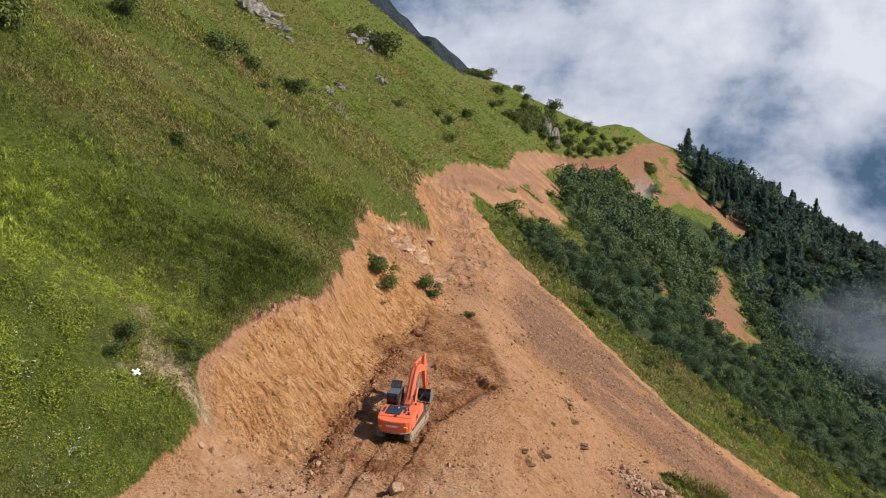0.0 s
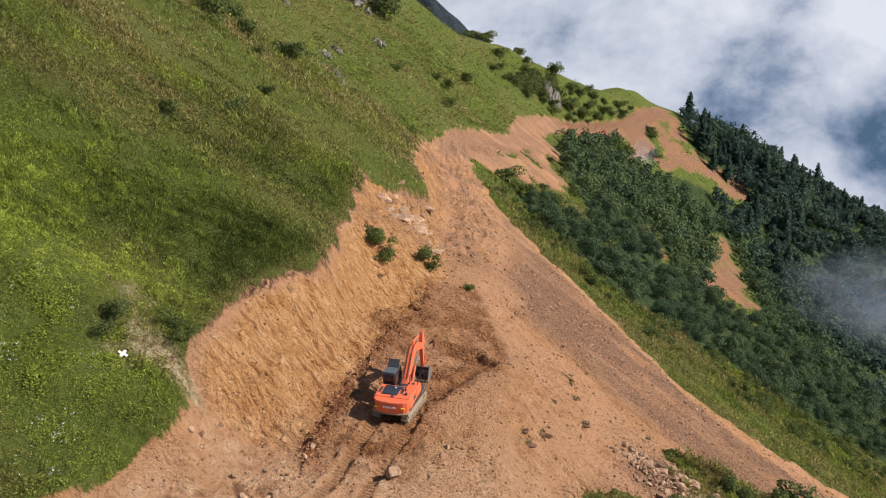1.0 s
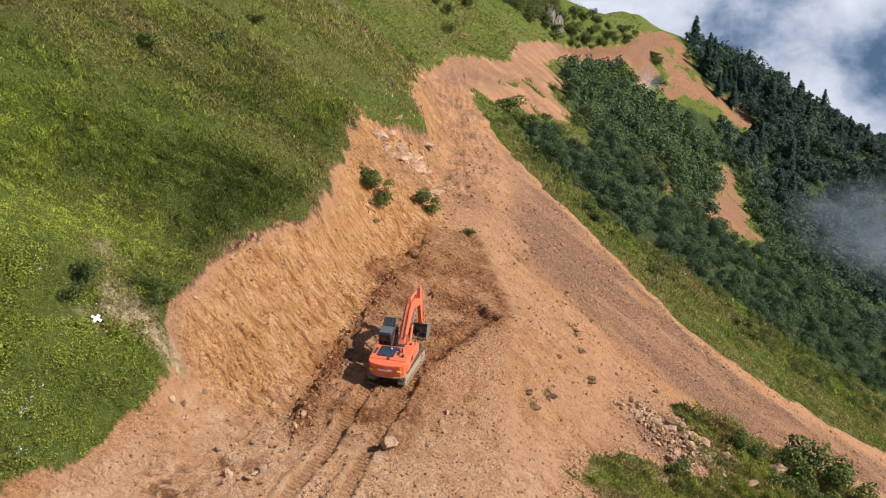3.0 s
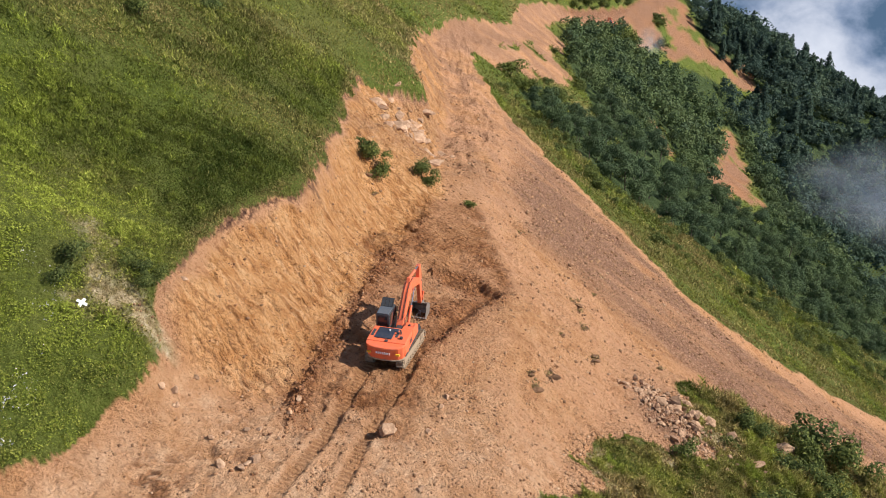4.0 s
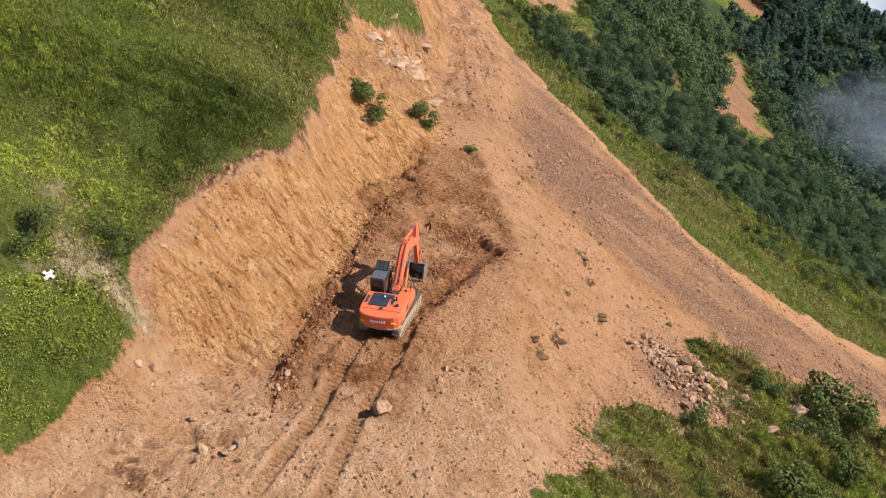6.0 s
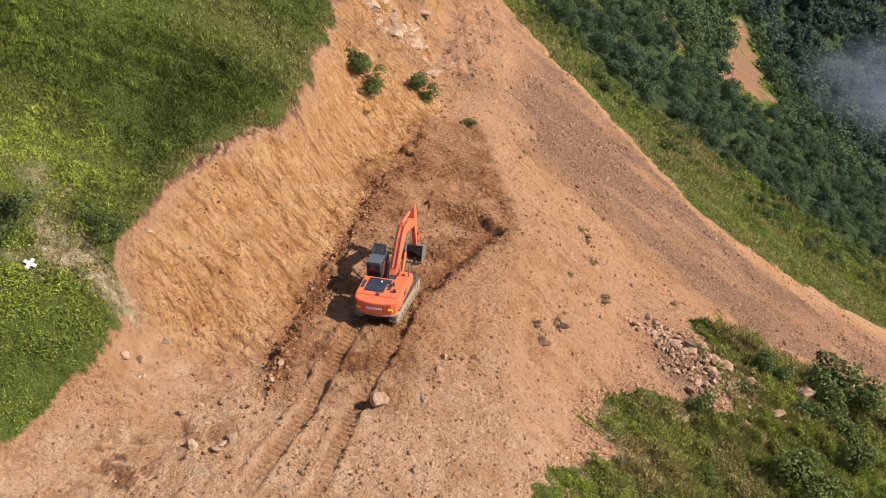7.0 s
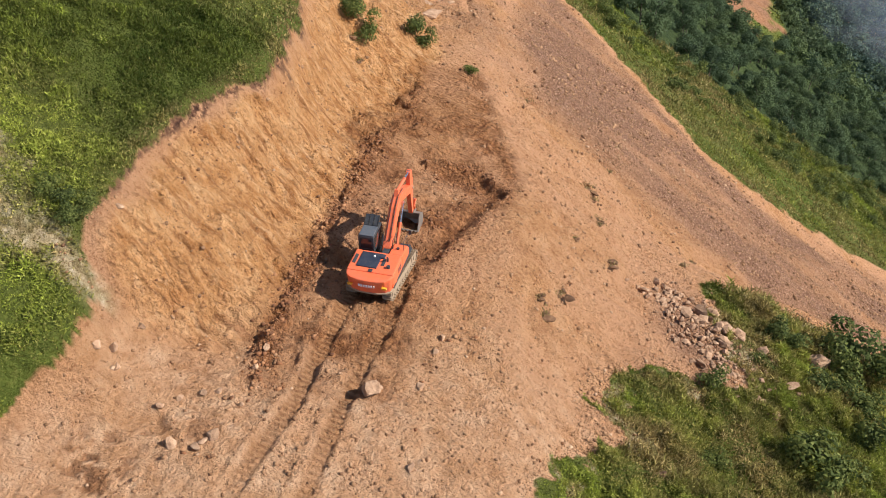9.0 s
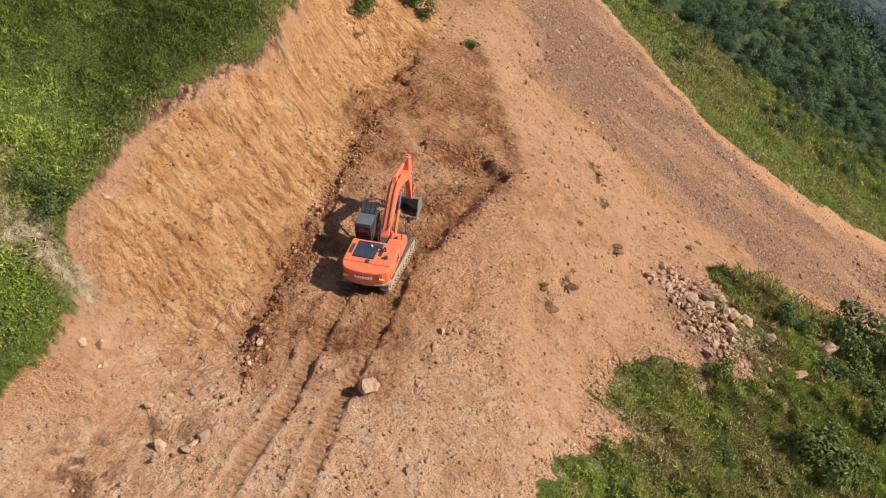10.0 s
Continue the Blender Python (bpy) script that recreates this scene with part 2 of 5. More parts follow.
def make_stones():
    m = Nodes("loose_stones", 0.92)
    c = m.ramp(m.random(island=True), (0.0, (0.16, 0.075, 0.036)), (0.93, (0.40, 0.225, 0.120)), (1.0, (0.56, 0.38, 0.25)))
    return m.done(m.mix(m.ramp(m.noise(9, 3), (0.4, 0.0), (0.7, 0.5)), c, (0.30, 0.175, 0.095)))


def make_paint(name, color, rough=0.42, dust=0.35, metal=0.0):
    """Machine paint with dust and faded patches."""
    m = Nodes(name, rough, metal)
    faded = tuple(min(1, c * 0.82 + 0.03) for c in color)
    c = m.mix(m.ramp(m.noise(2.2, 4), (0.4, 0.0), (0.7, 0.8)), color, faded)
    c = m.mix(m.ramp(m.noise(7, 5, 0.7), (0.55, 0.0), (0.78, dust)), c, (0.36, 0.23, 0.13))
    r = m.ramp(m.noise(5, 3), (0.3, rough * 0.85), (0.7, min(1, rough * 1.5)))
    m.bump(m.noise(14, 3), 0.004, 0.4)
    return m.done(c, r)


GROUND = make_ground()
HERB = make_herbs()
BUSH = make_leaves("bush_leaves", ((0.0, (0.040, 0.060, 0.020)), (0.6, (0.095, 0.125, 0.038)), (1.0, (0.205, 0.230, 0.075))), (0.110, 0.135, 0.045))
# canopy and needles are greyed and blued: distance haze mixed into leaf colour
CANOPY = make_leaves("canopy_leaves", ((0.0, (0.050, 0.080, 0.044)), (0.6, (0.066, 0.104, 0.055)), (1.0, (0.084, 0.126, 0.064))), (0.088, 0.122, 0.062), patch_scale=0.03)
NEEDLE = make_leaves("spruce_needles", ((0.0, (0.044, 0.074, 0.058)), (0.7, (0.060, 0.098, 0.075)), (1.0, (0.076, 0.116, 0.086))), (0.046, 0.076, 0.060))
BARK = make_bark()
BOULDER = make_rock("tan_boulder", (0.19, 0.105, 0.060), (0.43, 0.270, 0.170), (0.60, 0.43, 0.30))
SOD = make_rock("clotted_sod", (0.075, 0.038, 0.020), (0.17, 0.085, 0.042), (0.30, 0.165, 0.085), 3.0)
CRAG = make_rock("grey_crag", (0.055, 0.052, 0.042), (0.20, 0.182, 0.150), (0.42, 0.385, 0.33), 0.6)
STONES = make_stones()

# ---------------------------------------------------------------- the lie of the land
def curve_through(t, ts, vs):
    """A smooth curve through a few values (Hermite, slopes from the neighbours)."""
    ts, vs, t = np.asarray(ts, float), np.asarray(vs, float), np.asarray(t, float)
    d = np.diff(vs) / np.diff(ts)
    m = np.concatenate([[d[0]], np.where(d[1:] * d[:-1] > 0, 2 * d[1:] * d[:-1] / np.where(d[1:] + d[:-1] == 0, 1, d[1:] + d[:-1]), 0), [d[-1]]])
    k = np.clip(np.searchsorted(ts, t) - 1, 0, len(ts) - 2)
    h = ts[k + 1] - ts[k]
    u = np.clip((t - ts[k]) / h, 0, 1)
    v = vs[k] * (2 * u ** 3 - 3 * u ** 2 + 1) + vs[k + 1] * (3 * u ** 2 - 2 * u ** 3) + h * (m[k] * (u ** 3 - 2 * u ** 2 + u) + m[k + 1] * (u ** 3 - u ** 2))
    return v + np.where(t < ts[0], (t - ts[0]) * d[0], 0) + np.where(t > ts[-1], (t - ts[-1]) * d[-1], 0)


TABLES = {}


def spline(t, ts, vs):
    """The same curve, read from a table with a tenth of a metre between its entries."""
    if vs not in TABLES:
        TABLES[vs] = curve_through(np.arange(-100, 1300, 0.1), ts, vs)
    table = TABLES[vs]
    u = np.clip((np.asarray(t, float) + 100) * 10, 0, len(table) - 2)
    k = u.astype(np.int64)
    a = table[k]
    return a + (table[k + 1] - a) * (u - k)


TABLE = np.random.default_rng(77).random((256, 256))


def hashed(i, j, seed):
    return TABLE[(i + 37 * seed) & 255, (j + 91 * seed) & 255]


def lumps(x, y, seed=0):
    """Smooth value noise, -1 to 1, one lump about a metre wide."""
    x, y = np.asarray(x, float), np.asarray(y, float)
    i, j = np.floor(x).astype(np.int64), np.floor(y).astype(np.int64)
    u, v = x - i, y - j
    u, v = u * u * (3 - 2 * u), v * v * (3 - 2 * v)
    a = hashed(i, j, seed) * (1 - u) + hashed(i + 1, j, seed) * u
    b = hashed(i, j + 1, seed) * (1 - u) + hashed(i + 1, j + 1, seed) * u
    return 2 * (a * (1 - v) + b * v) - 1


def fractal(x, y, seed=0, octaves=4):
    return sum(lumps(x * 2.03 ** k + 13.7 * k, y * 2.03 ** k - 7.1 * k, seed + k) * 0.5 ** k for k in range(octaves))


def ramp(v, a, b):
    u = np.clip((v - a) / (b - a), 0, 1)
    return u * u * (3 - 2 * u)


# stations along the hill, and at each the turf edge, the toe of the cut and the outer edge of the bench
Y_EDGE = (30, 42.8, 44.7, 46.5, 50, 52.5, 58, 63, 70.5, 80, 92, 104, 114, 119, 123.5, 127, 131, 138, 160, 190, 222, 247, 264, 278, 292, 305, 326, 352, 382, 412, 440, 470, 505, 525, 600, 700)
X_EDGE = (-27, -18.6, -17.4, -16.1, -15.9, -15.3, -14.8, -12.8, -10, -9.9, -9.9, -10.4, -10.6, -7.6, -4.5, -2.4, -3.4, -4.6, -5.5, -5.6, -3.3, 2.6, 8.9, 14.4, 19.6, 23.8, 26.2, 33.1, 42.5, 54.9, 71.9, 93.9, 114, 127, 165, 230)
Z_EDGE = (2.6, 3.2, 3.5, 4.3, 5.2, 7, 7.1, 6.9, 6.1, 5, 3.7, 2.8, 1.5, -1.6, -3.5, -3.6, -2.8, -2.7, -5.6, -9.9, -15.3, -18.9, -21.4, -25.3, -29.7, -32.1, -31.4, -34.7, -39.4, -46.8, -54.7, -59.6, -61.9, -63.1, -82, -130)
Y_TOE = (30, 44, 52, 60, 70, 75, 80, 92, 107, 123, 150, 190, 205, 220, 235, 250, 265, 280, 300, 340, 370, 400, 430, 460, 520, 600, 700)
X_TOE = (-12, -9.5, -8, -6.6, -4.6, -3.4, -2, 0.2, -0.5, 0, 1, 0.3, -1.7, -2.4, 0.9, 6.9, 12.6, 18, 24.2, 33, 42.1, 53.5, 70.5, 92.1, 124, 168, 232)
Z_TOE = (1.2, 1, 0.1, -0.1, -0.6, -1.6, -2.7, -3.3, -6, -9.5, -14, -18.4, -18.4, -18.8, -20.9, -23.5, -26.8, -30, -33.2, -37.5, -42.3, -49.8, -57.3, -61.9, -62.5, -84, -133)
Y_OUT = (30, 44, 52, 60, 70, 80, 90, 107, 130, 160, 190, 205, 220, 235, 250, 265, 280, 300, 340, 370, 400, 430, 460, 520, 600, 700)
X_OUT = (4, 3.5, 3.5, 4.6, 6, 4.8, 4, 4.8, 7.5, 8.5, 8, 6.6, 6.5, 10.4, 15.3, 19.7, 24.6, 30.3, 38.1, 46.4, 57.6, 75.4, 99.4, 132, 176, 240)
Z_OUT = (-2, -1.7, -1.3, -1.3, -3.3, -3.9, -4.1, -7.3, -12.4, -16.7, -20.6, -20.5, -21.3, -23.3, -26.4, -29.5, -32.3, -35.6, -41, -45.6, -52.5, -59.7, -65, -64, -87, -137)
Y_NAT = (30, 44, 52, 62, 70, 82, 100, 160, 700)     # the untouched slope below the spoil, at ten metres out
Z_NAT = (-5.0, -5.3, -5.6, -6.6, -7.6, -10.6, -13.5, 0, 0)
S_NAT = (0.40, 0.40, 0.41, 0.43, 0.47, 0.66, 0.70, 0.7, 0.7)
Y_BOWL = (30, 44, 50.5, 53.5, 57, 60, 66, 70, 76, 82, 88, 96, 130, 700)       # how hollow the cut is: one is a plane face
P_BOWL = (2.2, 2.5, 2.7, 1.25, 1.0, 1.3, 1.3, 1.9, 2.6, 2.3, 1.0, 1.0, 1.0, 1.0)
Y_UP = (30, 52, 62, 75, 90, 130, 200, 260, 340, 430, 700)
S_UP = (0.42, 0.40, 0.48, 0.62, 0.68, 0.66, 0.60, 0.60, 0.69, 0.74, 0.65)
Y_DOWN = (60, 110, 150, 200, 300, 400, 520, 700)
S_DOWN = (0.78, 0.75, 0.73, 0.70, 0.72, 0.68, 0.60, 0.5)
X_CREST = (-400, -35, 0, 30, 60, 85, 108, 128, 210, 260, 345, 600)
Y_CREST = (420, 419, 413, 438, 462, 480, 514, 536, 600, 620, 650, 720)


def stations(y):
    """All lines of the section at y."""
    return (spline(y, Y_EDGE, X_EDGE), spline(y, Y_EDGE, Z_EDGE), spline(y, Y_TOE, X_TOE), spline(y, Y_TOE, Z_TOE), spline(y, Y_OUT, X_OUT), spline(y, Y_OUT, Z_OUT),
            spline(y, Y_UP, S_UP), spline(y, Y_DOWN, S_DOWN), np.where(y < 100, spline(y, Y_NAT, Z_NAT), -999), spline(y, Y_NAT, S_NAT),
            spline(y, Y_BOWL, P_BOWL))


def profile(x, lines):
    xe, ze, xt, zt, xo, zo, rise, slope, kept, ease, bowl = lines
    up = ze + rise * (xe - x) + 0.0012 * np.clip(xe - x, 0, 60) ** 2
    u = np.clip((x - xe) / np.maximum(xt - xe, 0.3), 0, 1)
    face = ze + (zt - ze) * (1 - (1 - u) ** bowl)
    v = np.clip((x - xt) / np.maximum(xo - xt, 0.3), 0, 1)
    bench = zt + (zo - zt) * (0.65 * v + 0.35 * v * v)
    out = np.maximum(x - xo, 0)
    down = zo - slope * out + 0.0006 * np.clip(out - 40, 0, 200) ** 1.8
    down = np.maximum(down, kept - ease * (x - 10))
    return np.where(x < xe, up, np.where(x < xt, face, np.where(x < xo, bench, down)))


def hill(x, y):
    """Height of the ground, corners rounded, with swells, hollows and the drop behind the ridge."""
    x, y = np.asarray(x, float), np.asarray(y, float)
    wide = 0.35 + 0.012 * np.clip(y - 90, 0, 300)
    lines = stations(y)
    z = sum(w * profile(x + k * wide, lines) for k, w in ((-1.6, 0.15), (-0.7, 0.22), (0, 0.26), (0.7, 0.22), (1.6, 0.15)))
    xe, xo = lines[0], lines[4]
    wild = np.maximum(ramp(xe - x, 1.0, 14.0), ramp(x - xo, 22.0, 60.0))
    z = z + wild * (1.1 * fractal(x / 17, y / 17, 3, 3) + 0.16 * fractal(x / 2.3, y / 2.3, 5, 2))
    z = z - 0.75 * np.exp(-(((x - 1.4) / 3.0) ** 2 + ((y - 69.5) / 4.2) ** 2))       # the hollow being dug
    far = ramp(np.hypot(x, y), 120, 330) * wild
    z = z + far * 4.0 * fractal(x / 70, y / 70, 9, 3)
    back = np.maximum(y - np.interp(x, X_CREST, Y_CREST), 0)
    return z - 0.9 * back ** 2 / (back + 25)

# ---------------------------------------------------------------- ground sheet
def inside(x, y, polygon):
    hit = np.zeros(np.shape(x), bool)
    px, py = np.array(polygon, float).T
    for a in range(len(px)):
        b = a - 1
        cross = (py[a] > y) != (py[b] > y)
        with np.errstate(divide="ignore", invalid="ignore"):
            hit ^= cross & (x < (px[b] - px[a]) * (y - py[a]) / (py[b] - py[a]) + px[a])
    return hit


def soft(x, y, polygon, wide):
    """Like inside(), with a frayed rim."""
    return sum(inside(x + wide * math.cos(a), y + wide * math.sin(a), polygon) * 0.2 for a in (0, 1.2566, 2.5133, 3.7699, 5.0265))


def from_line(x, y, line):
    """Distance to a polyline in plan, and the side (positive: right of its way)."""
    best, side = np.full(np.shape(x), 1e9), np.zeros(np.shape(x))
    for (ax, ay), (bx, by) in zip(line[:-1], line[1:]):
        dx, dy = bx - ax, by - ay
        u = np.clip(((x - ax) * dx + (y - ay) * dy) / (dx * dx + dy * dy), 0, 1)
        d = np.hypot(x - ax - u * dx, y - ay - u * dy)
        s = np.sign(dy * (x - ax) - dx * (y - ay))
        side = np.where(d < best, s, side)
        best = np.minimum(best, d)
    return best, side


SPOIL_X = (4, 6.8, 11, 15, 20, 26, 30, 35, 42, 54, 72, 110, 400)            # lower rim of the spoil slope
SPOIL_Y = (225, 214, 188, 166, 150, 141, 131, 120.5, 116.5, 119.5, 127.5, 142, 250)
KEPT = [(5.4, 44), (7.9, 48), (9.5, 50.2), (8.4, 51.6), (10.4, 54.6), (14, 55.6), (17.0, 55.2), (19.3, 56.2), (19.0, 60.5), (20.4, 67.8), (24.4, 71.6), (30, 70.5), (36, 66), (60, 60), (80, 20), (6, 20), (4.5, 38)]
FRESH = [(-6.4, 75), (-3.5, 80.6), (-1.6, 86.8), (3.8, 87.6), (5.4, 78), (6.1, 70.5), (4.6, 66), (2.6, 63.5), (0.6, 60), (-0.6, 55), (-1.5, 50), (-2.2, 46.8), (-5.2, 47), (-7.2, 49), (-8.1, 51.6), (-7.0, 55.5), (-6.0, 60), (-5.2, 66), (-5.6, 70)]
LEDGE = [(-21.2, 55.2), (-20.3, 54.7), (-19.0, 53.5), (-17.8, 52.0), (-16.9, 50.9), (-15.2, 49.8), (-15.6, 48.7), (-16.6, 48.8), (-17.9, 49.3), (-19.8, 49.4), (-19.4, 50.8), (-19.6, 52.0), (-20.4, 53.2)]
SPILLS = [
    [(8, 222), (15, 226), (26, 240), (36, 266), (41, 285), (40, 305), (46, 330), (38, 346), (30, 300), (16, 252)],
    [(95, 440), (101, 436), (121, 455), (132, 463), (147, 468), (166, 476), (184, 488), (168, 492), (150, 491), (142, 505), (143, 530), (125, 526), (97, 470)],
    [(129, 398), (139, 404), (127, 338), (109, 286), (96, 272), (93, 290), (109, 324)],
    [(76, 314), (74, 280), (79, 285), (78, 305)],
]
RUT_LEFT = [(-4.3, 56), (-5.0, 53.3), (-5.85, 49.9), (-6.4, 47), (-7.3, 44.5), (-8.3, 41.9), (-10, 37)]
RUT_RIGHT = [(-1.8, 56), (-2.3, 53.4), (-3.4, 50.2), (-4.3, 46.8), (-4.9, 44), (-5.3, 42.3), (-6.6, 37)]
BERM = [(-8.1, 48.2), (-8.4, 51.0), (-7.9, 53.5), (-7.0, 57.2), (-6.0, 61.5), (-5.0, 66), (-4.2, 70), (-3.4, 73.5)]
TREAD = [(-4.5, 73), (-2.5, 79.5), (-1.0, 86), (3.4, 87), (4.8, 78), (5.2, 71), (2.4, 70.5), (-1.0, 70), (-3.2, 71)]
SCRAPE = [(-0.6, 58.6), (1.6, 62.5), (3.9, 67.6), (3.0, 69.0), (0.5, 69.6)]


def cover(x, y):
    """What covers the ground: 1 where it is green; and rubble, fresh soil, dry litter, woodland floor."""
    wob = 0.004 * np.clip(y - 60, 0, 150) + 0.38 + 0.30 * (1 - ramp(y, 50, 56))
    u = x + wob * fractal(x / 2.6, y / 2.6, 21, 3)
    v = y + wob * fractal(x / 2.6, y / 2.6, 31, 3)
    xe, xo = spline(v, Y_EDGE, X_EDGE), spline(v, Y_OUT, X_OUT)
    bare = (u > xe) & ((v < np.interp(u, SPOIL_X, SPOIL_Y)) | (u < xo + 1.2))
    fray = 0.9 * fractal(x / 1.5, y / 1.5, 37, 3)
    bare &= ~inside(u + fray, v - 0.7 * fray, KEPT)
    for s in SPILLS:
        bare |= inside(u + 3.2 * fractal(x / 12, y / 12, 3), v + 4.5 * fractal(x / 15, y / 15, 5), s) & (fractal(x / 10, y / 14, 7, 3) < 0.52)
    bare &= y < 532
    # clear the far road's upper bank from growth only where it was cut
    green = 1.0 - bare
    low = np.interp(x, SPOIL_X, SPOIL_Y)
    scree = ramp(v + 0.45 * (u - xo), 86, 99) * ramp(low - v, 2.0, 9.0) * ramp(u - xo + 2.5 * fractal(x / 3, y / 5, 43, 2), 1.0, 7.5) * bare
    scree = np.maximum(scree, 0.8 * ramp(v, 82, 96) * ramp(low - 8 - v, 0, 6) * ramp(x - xo, 0.4, 6) * bare * ramp(v, 92, 104))
    scree = scree * np.clip(0.80 + 0.50 * fractal(u / 9.0 + v / 30, v / 4.5, 41, 4), 0.2, 1)
    heap = np.exp(-(((x - 17.6) / 3.0) ** 2 + ((y - 61.8) / 5.6) ** 2) ** 2)
    scree = np.maximum(scree, heap * 0.9 * bare)
    # road and spills take more rubble tone far off, as painted distance haze
    road = ramp(v, 88, 100) * (u > xe) * (u < xo + 1.5)
    scree = np.maximum(scree, (0.45 + 0.25 * ramp(v, 140, 200)) * road * np.clip(0.6 + fractal(u / 2.5, v / 5, 45, 3), 0, 1))
    far_bare = bare * ramp(v, 190, 260)
    scree = np.maximum(scree, 0.8 * far_bare * np.clip(0.75 + 0.6 * fractal(u / 6, v / 6, 47, 3), 0, 1))
    fresh = (0.4 * soft(u, v, FRESH, 0.25) + 0.6 * soft(u + 0.6 * fractal(x, y, 57, 2), v, FRESH, 0.9)) * np.clip(0.58 + 0.55 * fractal(x / 1.9, y / 1.9, 51, 4), 0.18, 0.9)
    # dug, damp soil of the berm; its dark colour also carries the bank's shade
    fresh = np.maximum(fresh, np.exp(-(from_line(x, y, BERM)[0] / (0.75 + 0.4 * fractal(x / 2, y / 2, 58, 2))) ** 2) * np.clip(0.95 + 0.5 * fractal(x / 0.9, y / 0.9, 52, 2), 0, 1))
    damp = np.exp(-(((x + 14.0) / 1.7) ** 2 + ((y - 42.4) / 2.2) ** 2) ** 2) + 0.7 * np.exp(-(((x + 10.6) / 2.6) ** 2 + ((y - 44.6) / 0.9) ** 2) ** 2) + 0.5 * np.exp(-(((x + 11.3) / 1.0) ** 2 + ((y - 49.0) / 2.5) ** 2))
    fresh = np.maximum(fresh, 0.75 * damp * ramp(fractal(x / 0.8, y / 0.8, 53, 3), 0.10, 0.20))
    fresh = np.maximum(fresh, 0.55 * far_bare * (x > 60))
    hot = np.exp(-((from_line(x, y, SCRAPE)[0]) / 1.3) ** 2)
    fresh = np.maximum(fresh, 0.8 * hot)
    xt = spline(v, Y_TOE, X_TOE)
    cut = ramp(u - xe, 0.2, 1.0) * ramp(xt - u, -0.6, 0.8) * bare * ramp(v, 48.5, 52.5)
    fresh = np.maximum(fresh, 0.95 * cut * ramp(v, 395, 415))
    litter = soft(u + 0.5 * fractal(x / 0.7, y / 0.7, 62, 2), v, LEDGE, 0.5) * np.clip(0.72 + 1.0 * fractal(x / 1.0, y / 1.0, 61, 3), 0, 1)
    litter = np.maximum(litter, 0.95 * np.exp(-(((x - 10.4) / 2.1) ** 2 + ((y - 49.6) / 0.8) ** 2) ** 2) * green * np.clip(0.9 + fractal(x, y, 63, 2), 0, 1))
    litter = np.maximum(litter, 0.85 * np.exp(-(((x - 21.3) / 2.2) ** 2 + ((y - 60.0) / 1.9) ** 2) ** 2) * green * np.clip(0.75 + fractal(x, y, 63, 2), 0, 1))
    wood = wooded(x, y)
    rim = u - xe
    humus = ramp(rim, -0.2, 0.05) * (1 - ramp(rim, 0.02 + 0.30 * np.clip(fractal(x / 1.3, y / 1.3, 65, 2), 0, 1), 0.22 + 0.75 * np.clip(fractal(x / 1.3, y / 1.3, 65, 2), 0, 1))) * ramp(y, 50, 56) * (1 - ramp(y, 128, 134))
    rut = np.maximum(*(1 - ramp(from_line(x, y, r)[0], 0.26, 0.40) for r in (RUT_LEFT, RUT_RIGHT))) * (0.3 + 0.7 * ramp(y, 38, 46))
    tread = soft(x, y, TREAD, 0.6) * np.clip(0.55 + 0.9 * fractal(x / 2.2, y / 2.2, 67, 2), 0, 1)
    edge = soft(u, v, KEPT, 1.3)
    litter = np.maximum(litter, 0.8 * green * ramp(1 - np.abs(2 * edge - 1.2), 0.2, 0.9) * ramp(fractal(x / 1.4, y / 1.4, 64, 3), -0.1, 0.35) * (y < 75) * (x > 0))
    return green, scree, fresh, litter, wood, humus, np.maximum(rut, 0.85 * tread), cut * (1 - ramp(v, 190, 300))


def dusty(x, y):
    """The trodden, dust-covered part of the bench."""
    xt, xo = spline(y, Y_TOE, X_TOE), spline(y, Y_OUT, X_OUT)
    level = np.maximum(ramp(x - xt, -4.5, 0.0) * (1 - ramp(y, 46, 57)), ramp(x - spline(y, Y_EDGE, X_EDGE), 0.4, 1.6) * (1 - ramp(y, 47.5, 51.5)))
    return np.clip(level * (0.82 + 0.4 * fractal(x / 2.4, y / 2.4, 69, 3)), 0, 0.9)


WOOD_X = (9, 16, 23, 36, 51, 70, 105, 250)        # where the closed scrub begins above the valley
WOOD_Y = (240, 222, 200, 177, 172, 174, 190, 260)


def wooded(x, y):
    w = ramp(y - np.interp(x, WOOD_X, WOOD_Y), -2, 4) * ramp(x - spline(y, Y_OUT, X_OUT), 6, 12)
    clear = np.zeros(np.shape(x), bool)
    for s in SPILLS:
        clear |= inside(x, y, s) | inside(x, y + 6, s) | inside(x - 3, y + 3, s) | inside(x - 1, y + 11, s)
    meadow = np.exp(-(((x - 33) / 14) ** 2 + ((y - 264) / 46) ** 2))
    return w * (1 - clear) * (1 - ramp(meadow, 0.35, 0.6))


def creases(x, y, seed):
    """Narrow valleys between rounded ribs, 0 to 1."""
    return 1 - np.abs(lumps(x, y, seed))


